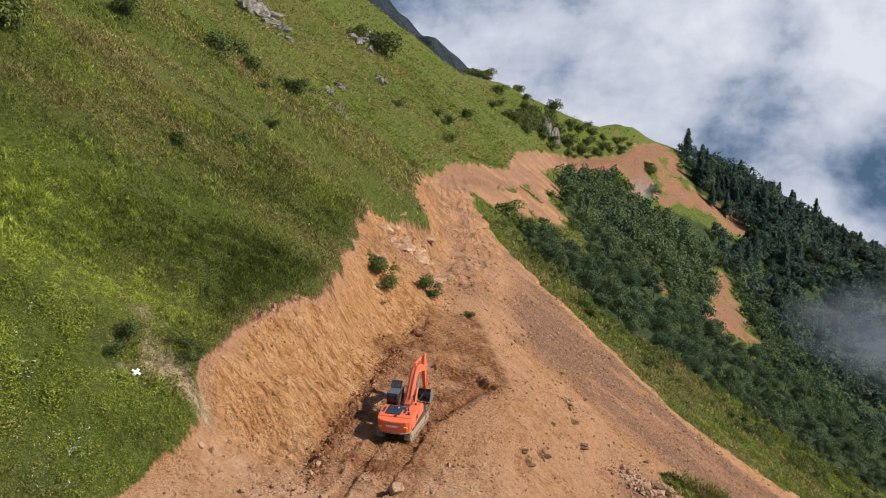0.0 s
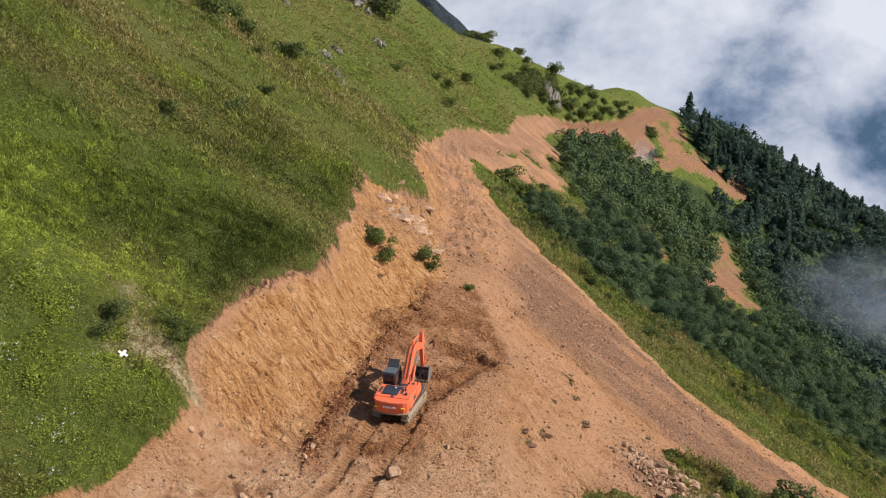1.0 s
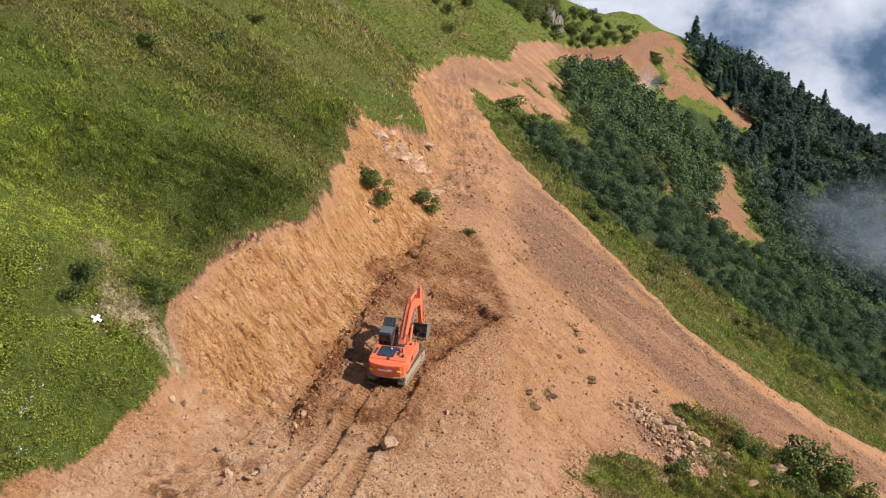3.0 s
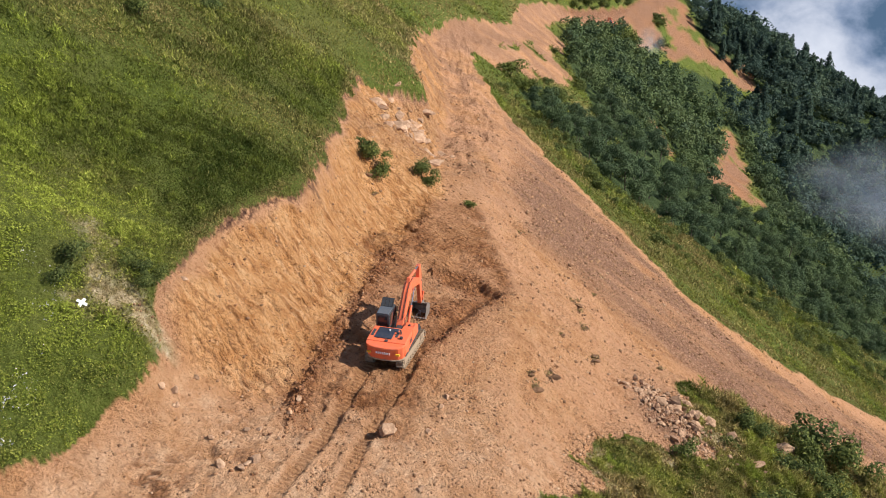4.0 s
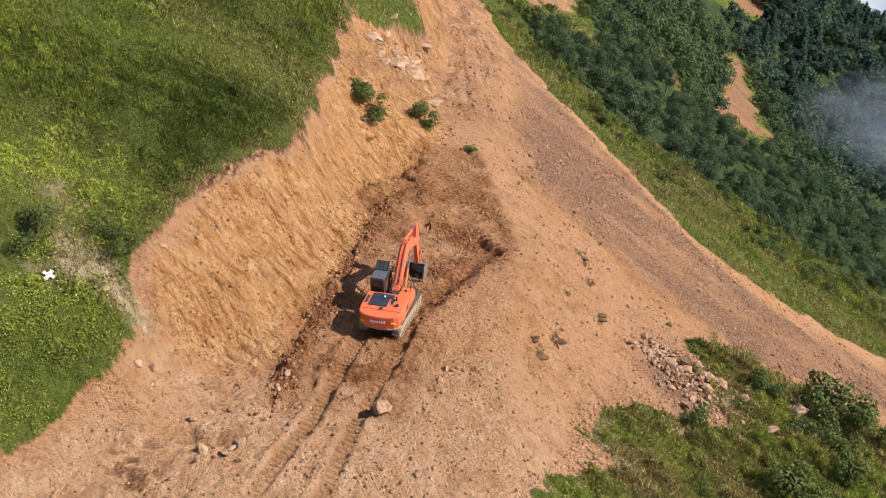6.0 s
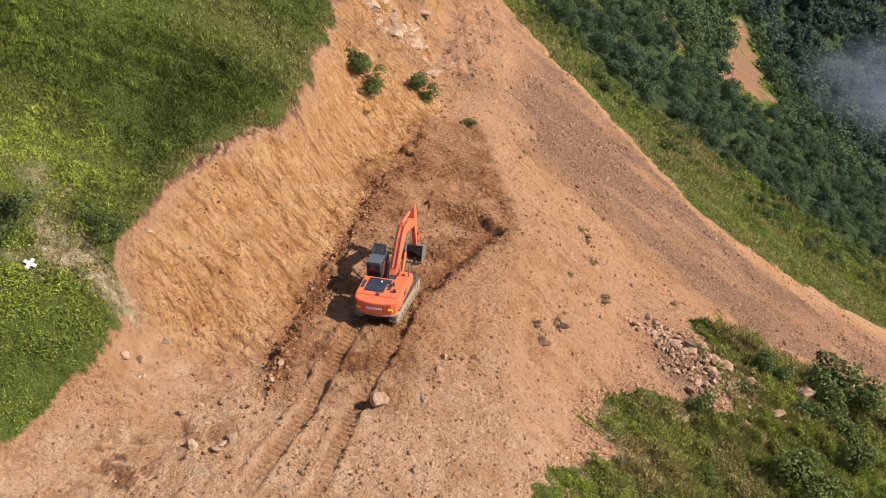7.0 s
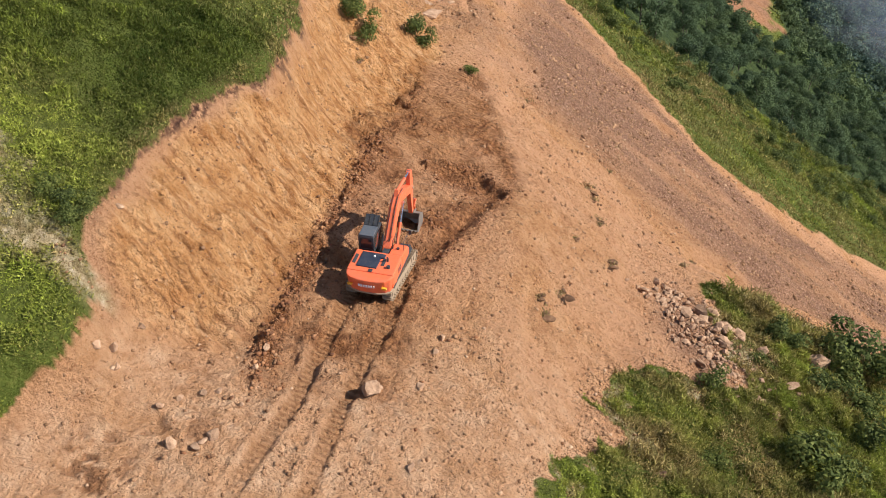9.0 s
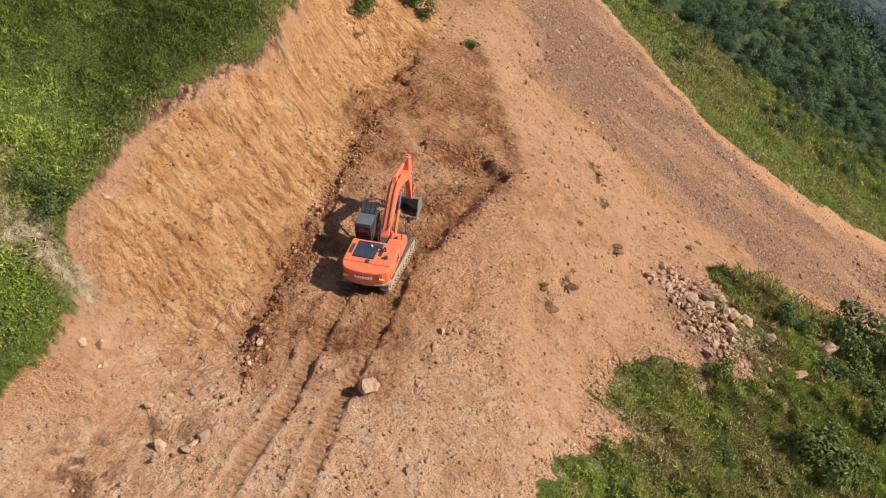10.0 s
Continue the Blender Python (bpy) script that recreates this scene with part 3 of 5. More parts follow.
def ground(x, y):
    """The hill with its small relief: turf lip, gouges, rills, clods, ruts."""
    x, y = np.asarray(x, float), np.asarray(y, float)
    z = hill(x, y)
    xe, xt, xo = spline(y, Y_EDGE, X_EDGE), spline(y, Y_TOE, X_TOE), spline(y, Y_OUT, X_OUT)
    near = 1 - ramp(y, 190, 330)
    wob = (0.38 + 0.30 * (1 - ramp(y, 50, 56))) * fractal(x / 2.6, y / 2.6, 21, 3)
    lip = 0.42 + 0.45 * ramp(y, 100, 112) * (1 - ramp(y, 132, 140)) + 0.35 * (1 - ramp(y, 50, 53))
    z = z + lip * ramp(xe - x - wob, -0.15, 0.30) * near
    dirt = ramp(x - xe, 0.2, 1.0) * near
    # the cut: gouges of the bucket and rills down the fall of the face, broken by small ledges
    along, across = x - 0.42 * y, y + 0.42 * x
    face = dirt * ramp(xt - x, -0.8, 0.8) * (0.35 + 0.65 * ramp(y, 48.5, 52.5))
    bent = across + 0.5 * lumps(along / 2.5, across / 2.0, 70)
    z = z - face * 0.40 * ramp(creases(along / 3.4, bent / 1.9, 71), 0.62, 1.0) * (0.4 + 0.6 * ramp(lumps(along / 3.0, across / 4.0, 73), -0.3, 0.5))
    z = z - face * 0.24 * ramp(creases(along / 1.3, bent / 0.7, 74), 0.6, 1.0) * ramp(lumps(along / 1.3, across / 1.7, 75), -0.3, 0.4)
    z = z + face * (0.28 * fractal(along / 1.5, across / 1.1, 76, 3) + 0.16 * np.abs(lumps(x / 0.5, y / 0.42, 77)) + 0.12 * lumps(x / 0.30, y / 0.30, 78))
    # the tipped slope: soft tongues of slid soil
    fill = dirt * ramp(x - xo, 0.0, 2.0)
    run, side = x - 0.25 * y, y + 0.25 * x
    z = z + fill * (0.34 * lumps(run / 7.0, side / 2.4, 81) + 0.20 * fractal(run / 2.6, side / 1.0, 82, 3) + 0.06 * lumps(x / 0.45, y / 0.40, 84))
    z = z - fill * 0.35 * ramp(creases(run / 6.0, side / 3.2, 86), 0.75, 1.0)
    # the bench and the road: trodden, lumpy
    z = z + dirt * (0.10 * fractal(x / 1.2, y / 1.2, 91, 2) + 0.085 * lumps(x / 0.42, y / 0.42, 93) * (0.3 + 0.7 * ramp(lumps(x / 3.1, y / 3.1, 94), -0.4, 0.5)))
    road = dirt * ramp(y, 92, 108) * ramp(x - xt, -1.0, 1.0) * (1 - ramp(x - xo, -0.5, 2.0))
    z = z + road * (0.28 * fractal(x / 1.7, y / 2.6, 87, 3) + 0.22 * lumps(x / 0.8, y / 7.0, 88))
    bank = dirt * ramp(y, 96, 106) * ramp(xt - x, -0.5, 1.0)
    z = z + bank * (0.55 * np.round(1.6 * fractal(x / 3.2, y / 3.4, 89, 2)) / 1.6 + 0.25 * lumps(x / 1.1, y / 1.0, 90))
    pit = soft(x, y, FRESH, 0.7)
    z = z + pit * (0.15 * fractal(x / 0.9, y / 0.9, 95, 2) + 0.12 * np.abs(lumps(x / 0.5, y / 0.42, 98)))
    tread = soft(x, y, TREAD, 0.6)
    z = z + tread * 0.05 * np.sin(12.0 * (y * 0.94 + x * 0.34) + 2.0 * lumps(x / 1.4, y / 1.4, 85)) * ramp(creases(x / 0.9, y / 6.0, 83), 0.2, 0.5)
    for rut in (RUT_LEFT, RUT_RIGHT):
        d, s = from_line(x, y, rut)
        fade = 0.35 + 0.65 * ramp(y, 38, 46)
        flat = 1 - ramp(d, 0.34, 0.46)
        z = z - flat * fade * (0.16 + 0.04 * np.sin(y * 20.0 + 3 * x)) + fade * 0.10 * np.exp(-((d - 0.62) / 0.15) ** 2) * (1 + 0.8 * lumps(x / 0.5, y / 0.5, 99))
    d, s = from_line(x, y, BERM)
    z = z + np.exp(-(d / 0.55) ** 2) * (0.20 + 0.26 * fractal(x / 0.6, y / 0.6, 97, 2) + 0.2 * np.abs(lumps(x / 0.33, y / 0.33, 96)))
    d, s = from_line(x, y, SCRAPE)
    z = z - 0.34 * np.exp(-(d / 0.5) ** 2) + 0.30 * np.exp(-((d - 1.1) / 0.45) ** 2) * (s > 0) * (1 + 0.6 * lumps(x / 0.6, y / 0.6, 92))
    return z


def steps(start, stop, first, grow):
    """Grid lines from start to stop that grow coarser on the way."""
    v, out, sign = first, [start], 1 if stop > start else -1
    while (stop - out[-1]) * sign > 0:
        out.append(out[-1] + sign * v)
        v *= grow
    return out[1:]


SHEET = {}


def sheet(x, y, *names):
    """Values of the finished ground sheet at given places, between its grid points."""
    x, y = np.asarray(x, float), np.asarray(y, float)
    xs, ys = SHEET["xs"], SHEET["ys"]
    i, j = np.clip(np.searchsorted(xs, x) - 1, 0, len(xs) - 2), np.clip(np.searchsorted(ys, y) - 1, 0, len(ys) - 2)
    u, v = np.clip((x - xs[i]) / (xs[i + 1] - xs[i]), 0, 1), np.clip((y - ys[j]) / (ys[j + 1] - ys[j]), 0, 1)
    k = j * len(xs) + i
    out = []
    for name in names:
        f = SHEET[name]
        out.append((f[k] * (1 - u) + f[k + 1] * u) * (1 - v) + (f[k + len(xs)] * (1 - u) + f[k + len(xs) + 1] * u) * v)
    return out if len(out) > 1 else out[0]


COVERS = ("green", "scree", "fresh", "bare", "wood", "humus", "rut", "cut", "dusty")


def build_ground():
    xs = np.array(steps(-21, -520, 0.24, 1.062)[::-1] + list(np.arange(-21, 9.01, 0.145)) + steps(9.0, 700, 0.16, 1.022))
    ys = np.array(steps(38, -60, 0.4, 1.2)[::-1] + list(np.arange(38, 41, 0.155)) + list(np.arange(41, 55, 0.105)) + list(np.arange(55, 72, 0.155)) + steps(72, 1100, 0.17, 1.0100))
    gx, gy = np.meshgrid(xs, ys)
    gz = ground(gx, gy)
    h, w = gx.shape
    me = bpy.data.meshes.new("ground")
    k = np.arange(h * w).reshape(h, w)
    quads = np.stack([k[:-1, :-1], k[:-1, 1:], k[1:, 1:], k[1:, :-1]], -1).reshape(-1, 4)
    fill_mesh(me, np.stack([gx, gy, gz], -1).reshape(-1, 3), quads)
    SHEET.update(xs=xs, ys=ys, z=gz.ravel())
    for name, value in zip(COVERS, (*cover(gx, gy), dusty(gx, gy))):
        SHEET[name] = np.asarray(value, np.float32).ravel()
        a = me.attributes.new(name, "FLOAT", "POINT")
        a.data.foreach_set("value", SHEET[name])
    me.polygons.foreach_set("use_smooth", np.ones(len(quads), bool))
    me.materials.append(GROUND)
    return tagged(new("ground", me), "steep mountainside of tan earth and green meadow", "ground", kind="structure")


def fill_mesh(me, verts, faces):
    """Vertices and equal-sided faces from arrays."""
    verts, faces = np.asarray(verts, np.float32), np.asarray(faces, np.int32)
    n, sides = faces.shape
    me.vertices.add(len(verts))
    me.vertices.foreach_set("co", verts.ravel())
    me.loops.add(n * sides)
    me.loops.foreach_set("vertex_index", faces.ravel())
    me.polygons.add(n)
    me.polygons.foreach_set("loop_start", np.arange(0, n * sides, sides, dtype=np.int32))
    me.update(calc_edges=True)
    return me


build_ground()

# ---------------------------------------------------------------- rocks
def spot(x, y, lift=0.0):
    return float(x), float(y), float(sheet(x, y, "z")) + lift


def ground_normal(x, y, e=0.6):
    h = ground(np.array([x - e, x + e, x, x]), np.array([y, y, y - e, y + e]))
    return Vector(((h[0] - h[1]) / (2 * e), (h[2] - h[3]) / (2 * e), 1)).normalized()


def rock_bm(seed, size, detail=2, rough=0.30, facets=13, at=(0, 0, 0), bm=None):
    """An angular block: a ball cut by random planes, then roughened."""
    rng = random.Random(seed)
    bm = bm or bmesh.new()
    made = bmesh.ops.create_icosphere(bm, subdivisions=detail, radius=1.0)["verts"]
    planes = []
    for _ in range(facets):
        d = Vector((rng.gauss(0, 1), rng.gauss(0, 1), rng.gauss(0, 0.9))).normalized()
        planes.append((d, rng.uniform(0.38, 0.72) if detail > 2 else rng.uniform(0.36, 0.60)))
    for v in made:
        p = v.co.normalized()
        p *= 1 + rough * noise.noise(p * 1.6 + Vector((seed * 3.1, 0, 0)))
        for d, reach in planes:
            over = p.dot(d) - reach
            if over > 0:
                p -= d * over * 0.96
        p += p.normalized() * ((0.06 if detail < 3 else 0.11) * noise.noise(p * 6 + Vector((0, seed, 0))) + (0.0 if detail < 3 else 0.16) * noise.noise(p * 2.7 + Vector((seed, 0, 0))))
        v.co = Vector((p.x * size[0] * 1.25 + at[0], p.y * size[1] * 1.25 + at[1], p.z * size[2] * 1.25 + at[2]))
    return bm


def rock_mesh(name, seed, size, material, detail=2, facets=13):
    bm = rock_bm(seed, size, detail, facets=facets)
    me = bpy.data.meshes.new(name)
    bm.to_mesh(me)
    bm.free()
    me.materials.append(material)
    return me


def finish(name, bm, material, parent=None, label="", smooth=False):
    me = bpy.data.meshes.new(name)
    if smooth:
        for f in bm.faces:
            f.smooth = True
    bm.to_mesh(me)
    bm.free()
    me.materials.append(material)
    ob = new(name, me)
    ob.parent = parent
    if label:
        ob["label"] = label
    return ob


def crag(x, y, sx, sy, sz, seed):
    """A broken outcrop: several leaning blocks grown together."""
    rng = random.Random(seed)
    ob = new("crag")
    ob.matrix_world = Matrix.Translation(spot(x, y))
    for k in range(11):
        ax, ay = rng.uniform(-1, 1) * sx * 0.75, rng.uniform(-1, 1) * sy * 0.75
        up = spot(x + ax, y + ay)[2] - spot(x, y)[2]
        f = rng.uniform(0.18, 0.5)
        bm = rock_bm(seed * 10 + k, (sx * f, sy * f, sz * f * rng.uniform(0.7, 1.2)), 3, 0.4, 12, (ax, ay, up + sz * 0.15))
        finish("block", bm, CRAG, ob)
    return tagged(ob, "weathered grey crag on the grassy slope", "crag", "crags on the high meadow")


def place_rock(name, x, y, size, seed, label, material=None, sink=0.3, group="", category="rock", detail=3, facets=13):
    ob = new(name, rock_mesh(name, seed, size, material or BOULDER, detail, facets))
    ob.matrix_world = Matrix.Translation(spot(x, y, size[2] * (1 - 2 * sink))) @ pose(0, 0, 0, 0, 0, (seed * 67) % 360)
    return tagged(ob, label, category, group)


# stones that stand out on the bench and the spoil
place_rock("boulder", -2.95, 47.9, (0.42, 0.40, 0.37), 3, "round tan boulder beside the wheel ruts", sink=0.34, facets=4)
place_rock("rock", -11.3, 43.9, (0.42, 0.30, 0.22), 7, "flat pale rock lying on bare earth", sink=0.15)
for k, (x, y, s) in enumerate([(-9.6, 44.4, 0.27), (-10.2, 43.9, 0.22), (-9.9, 44.1, 0.2), (-8.7, 46.4, 0.18), (-12.2, 45.9, 0.24), (-11.5, 46.6, 0.2), (-10.6, 46.9, 0.22), (-9.9, 47.2, 0.17),
                               (0.4, 52.2, 0.22), (0.1, 51.1, 0.18), (-0.6, 48.7, 0.2), (-1.0, 43.8, 0.2), (-8.2, 50.3, 0.24), (-8.5, 48.9, 0.2), (-15.0, 47.6, 0.26), (-14.5, 48.0, 0.3), (-14.2, 47.1, 0.22), (-13.9, 49.9, 0.2), (-14.9, 53.5, 0.2)]):
    place_rock("stone", x, y, (s * 1.2, s, s * 0.8), 20 + k, "pale stone on tan earth", sink=0.2, group="stones on the bench", detail=2, category="stone")
heap_rng = random.Random(5)
for k in range(290):          # the rubble heap: large blocks on its crest, smaller ones trailing down towards the grass
    big = k < 22
    u = heap_rng.random()
    if big:
        x, y = heap_rng.gauss(19.4, 1.0), heap_rng.gauss(63.4, 1.1)
    else:
        x, y = 16.4 + 2.6 * u + heap_rng.gauss(0, 1.15), 66.8 - 10.6 * u + heap_rng.gauss(0, 1.1)
    s = heap_rng.uniform(0.30, 0.56) if big else heap_rng.uniform(0.12, 0.22) + 0.20 * heap_rng.random() ** 4
    place_rock("rock", x, y, (s * heap_rng.uniform(0.9, 1.4), s * 0.9, s * heap_rng.uniform(0.55, 0.85)), 50 + k, "angular pinkish rock in a rubble heap", sink=0.12, group="rocks of the rubble heap", detail=1)
# broken pale rock showing in the bank beside the road
for k in range(44):
    x, y = heap_rng.gauss(-3.6, 2.0), heap_rng.gauss(110.5, 5.0)
    s = heap_rng.uniform(0.4, 1.1)
    place_rock("rock", x, y, (s * 1.4, s, s * 0.6), 200 + k, "pale broken rock showing in the bank", sink=0.42, group="rocks in the bank", detail=2)
place_rock("boulder", 26.8, 62.9, (1.0, 0.8, 0.62), 81, "reddish boulder half buried in grass", sink=0.2)
for k, (x, y, s) in enumerate([(20.7, 54.8, 0.36), (23.3, 58.9, 0.45), (24.0, 58.6, 0.34), (21.7, 59.5, 0.3), (11.6, 47.6, 0.34), (12.9, 44.8, 0.3), (22.3, 61.6, 0.4)]):
    place_rock("rock", x, y, (s * 1.2, s, s * 0.8), 90 + k, "pale rock lying among grass", sink=0.1, group="rocks in the grass", detail=2)

SODS = [(7.9, 88.2, 0.8), (12.0, 76.6, 0.95), (12.3, 75.2, 0.7), (12.2, 72.3, 0.7), (12.0, 71.2, 0.5), (11.9, 65.6, 0.75), (6.0, 57.6, 0.5), (6.2, 56.4, 0.8), (7.4, 59.0, 0.6), (15.5, 85.5, 0.5), (19.0, 71.5, 0.5), (9.3, 66.0, 0.3), (-6.9, 84.6, 0.8), (-6.2, 83.4, 0.5), (22, 78, 0.5), (17.4, 92, 0.4)]


# crags on the high meadow
for k, (x, y, sx, sy, sz) in enumerate([(-59.1, 289, 7.5, 7, 5.5), (-53.0, 279, 5, 6, 3.6), (-63, 294, 6, 6, 4.5), (-27.2, 345, 4.5, 6, 4.5), (-30.4, 326, 5, 7, 4.0), (-32.3, 243, 2.2, 2.6, 1.8), (-29.5, 252, 2.0, 2.4, 1.6), (-23.6, 209, 1.5, 1.7, 1.3), (-28.5, 232, 1.4, 1.6, 1.2),
                                        (-26.6, 222, 1.3, 1.8, 1.0), (-25.2, 215, 1.1, 1.5, 0.9), (-47.5, 268, 2.5, 3.0, 1.6), (53.0, 424, 4.5, 6, 10.0), (-38, 215, 1.4, 1.5, 1.0), (-21.3, 300, 2.2, 3, 2.2)]):
    crag(x, y, sx, sy, sz, 120 + k)


def scatter_stones():
    """Loose stones over the bare ground: too many to count, one piece of stuff."""
    rng = np.random.default_rng(11)
    n = 330000
    y = 38 + (rng.random(n) ** 1.25) * 165
    x = -17 + rng.random(n) * (30 + 0.75 * (y - 38))
    green, scree, fresh, litter, wood, humus, rut, cut = sheet(x, y, *COVERS[:8])
    xe, xt, xo = spline(y, Y_EDGE, X_EDGE), spline(y, Y_TOE, X_TOE), spline(y, Y_OUT, X_OUT)
    clump = np.clip(0.5 + fractal(x / 3, y / 3, 131, 3), 0, 1)
    berm = np.exp(-(from_line(x, y, BERM)[0] / 0.8) ** 2)
    chance = (0.085 + 0.22 * clump ** 3 + 0.30 * scree + 0.16 * sheet(x, y, "dusty") * (0.4 + clump) + 0.02 * fresh + 0.22 * berm) * (1 - 0.9 * fresh) * (1 - green)
    chance = chance * np.where((x > xe) & (x < xt), 0.6, 1)
    rim = soft(x, y, KEPT, 1.5)
    chance = chance + 0.5 * ramp(rim, 0.05, 0.3) * (1 - green)
    chance = np.maximum(chance, 0.4 * litter) * (1 - 0.85 * rut)
    keep = rng.random(n) < chance * np.clip(60 / y, 0.35, 1.2)
    x, y, scree = x[keep], y[keep], scree[keep]
    m = len(x)
    size = (0.022 + 0.095 * rng.random(m) ** 14 + 0.026 * scree * rng.random(m) + 0.03 * ramp(soft(x, y, KEPT, 1.5), 0.05, 0.3) * rng.random(m)) * np.clip(y / 66, 0.75, 1.7)
    cube = np.array([[a, b, c] for a in (-1, 1) for b in (-1, 1) for c in (-1, 1)], float)
    tris = np.array([[0, 1, 3], [0, 3, 2], [4, 6, 7], [4, 7, 5], [0, 4, 5], [0, 5, 1], [2, 3, 7], [2, 7, 6], [0, 2, 6], [0, 6, 4], [1, 5, 7], [1, 7, 3]])
    v = cube[None] * (0.62 + 0.5 * rng.random((m, 8, 1))) + 0.25 * (rng.random((m, 8, 3)) - 0.5)
    a = rng.random(m) * 6.283
    ca, sa = np.cos(a)[:, None], np.sin(a)[:, None]
    tilt = rng.normal(0, 0.5, m)[:, None]
    vx, vy, vz = v[..., 0] * 1.2, v[..., 1], v[..., 2] * 0.7
    vy, vz = vy * np.cos(tilt) - vz * np.sin(tilt), vy * np.sin(tilt) + vz * np.cos(tilt)
    v = np.stack([vx * ca - vy * sa, vx * sa + vy * ca, vz], -1) * size[:, None, None]
    v += np.stack([x, y, sheet(x, y, "z") + 0.25 * size], -1)[:, None]
    me = bpy.data.meshes.new("loose_stones")
    fill_mesh(me, v.reshape(-1, 3), (tris[None] + 8 * np.arange(m)[:, None, None]).reshape(-1, 3))
    me.materials.append(STONES)
    return tagged(new("loose_stones", me), "loose tan and grey stones over bare earth", "stones", kind="stuff")


scatter_stones()


def make_clod_soil():
    m = Nodes("clod_soil", 0.95)
    # dark browns: damp dug soil, with some of the berm's shade mixed in
    c = m.ramp(m.random(island=True), (0.0, (0.10, 0.040, 0.018)), (0.6, (0.23, 0.097, 0.042)), (1.0, (0.42, 0.215, 0.105)))
    return m.done(m.mix(m.ramp(m.noise(7, 3), (0.4, 0.0), (0.7, 0.5)), c, (0.22, 0.095, 0.042)))


def scatter_clods():
    """Lumps of dug soil along the toe of the cut, round the pit and where the face has crumbled."""
    rng = np.random.default_rng(29)
    n = 150000
    x, y = rng.uniform(-16, 12, n), rng.uniform(42, 92, n)
    green, scree, fresh, litter, wood, humus, rut, cut = sheet(x, y, *COVERS[:8])
    berm = np.exp(-(from_line(x, y, BERM)[0] / 0.7) ** 2) * ramp(lumps(x / 2.2, y / 2.2, 138), -0.9, 0.3)
    heaped = ramp(lumps(x / 1.9, y / 1.9, 137), 0.0, 0.8)
    chance = (0.75 * berm + 0.22 * fresh * heaped + 0.03 * heaped + 0.05 * cut * heaped) * (1 - green) * (1 - 0.9 * rut)
    chance = chance + 0.35 * np.exp(-((from_line(x, y, SCRAPE)[0] - 1.0) / 0.5) ** 2)
    keep = rng.random(n) < chance
    x, y, berm = x[keep], y[keep], berm[keep]
    m = len(x)
    size = 0.032 + 0.13 * rng.random(m) ** 9 + 0.05 * berm * rng.random(m) ** 3
    a = np.array([[0, 0, 1], [0.9, 0, 0.3], [0.3, 0.85, 0.35], [-0.75, 0.5, 0.25], [-0.7, -0.55, 0.35], [0.3, -0.85, 0.25], [0, 0, -0.6]])
    tris = np.array([[0, 1, 2], [0, 2, 3], [0, 3, 4], [0, 4, 5], [0, 5, 1], [6, 2, 1], [6, 3, 2], [6, 4, 3], [6, 5, 4], [6, 1, 5]])
    v = a[None] * (0.6 + 0.7 * rng.random((m, 7, 1))) + 0.3 * (rng.random((m, 7, 3)) - 0.5)
    t = rng.random(m) * 6.283
    ca, sa = np.cos(t)[:, None], np.sin(t)[:, None]
    v = np.stack([v[..., 0] * ca * 1.25 - v[..., 1] * sa, v[..., 0] * sa * 1.25 + v[..., 1] * ca, v[..., 2] * 0.8], -1) * size[:, None, None]
    v += np.stack([x, y, sheet(x, y, "z") + 0.1 * size], -1)[:, None]
    me = bpy.data.meshes.new("soil_clods")
    fill_mesh(me, v.reshape(-1, 3), (tris[None] + 7 * np.arange(m)[:, None, None]).reshape(-1, 3))
    me.materials.append(make_clod_soil())
    return tagged(new("soil_clods", me), "crumbled brown clods of freshly dug soil", "clods", kind="stuff")


scatter_clods()

# ---------------------------------------------------------------- plants
def leaf_soup(name, base, aim, length, width, rng, face=None):
    """Pointed leaves as triangles: base points, aims (unit vectors), lengths and widths."""
    n = len(base)
    side = np.cross(aim, rng.normal(size=(n, 3)) if face is None else face + rng.normal(0, 0.28, (n, 3)))
    side /= np.linalg.norm(side, axis=1, keepdims=True) + 1e-9
    v = np.stack([base - side * width[:, None] / 2, base + side * width[:, None] / 2, base + aim * length[:, None]], 1)
    me = bpy.data.meshes.new(name)
    fill_mesh(me, v.reshape(-1, 3), np.arange(3 * n).reshape(n, 3))
    return me


def shade(me, **values):
    """Per-leaf tone, stored on the mesh."""
    for key, value in values.items():
        a = me.attributes.new(key, "FLOAT", "FACE")
        a.data.foreach_set("value", np.asarray(value, np.float32))


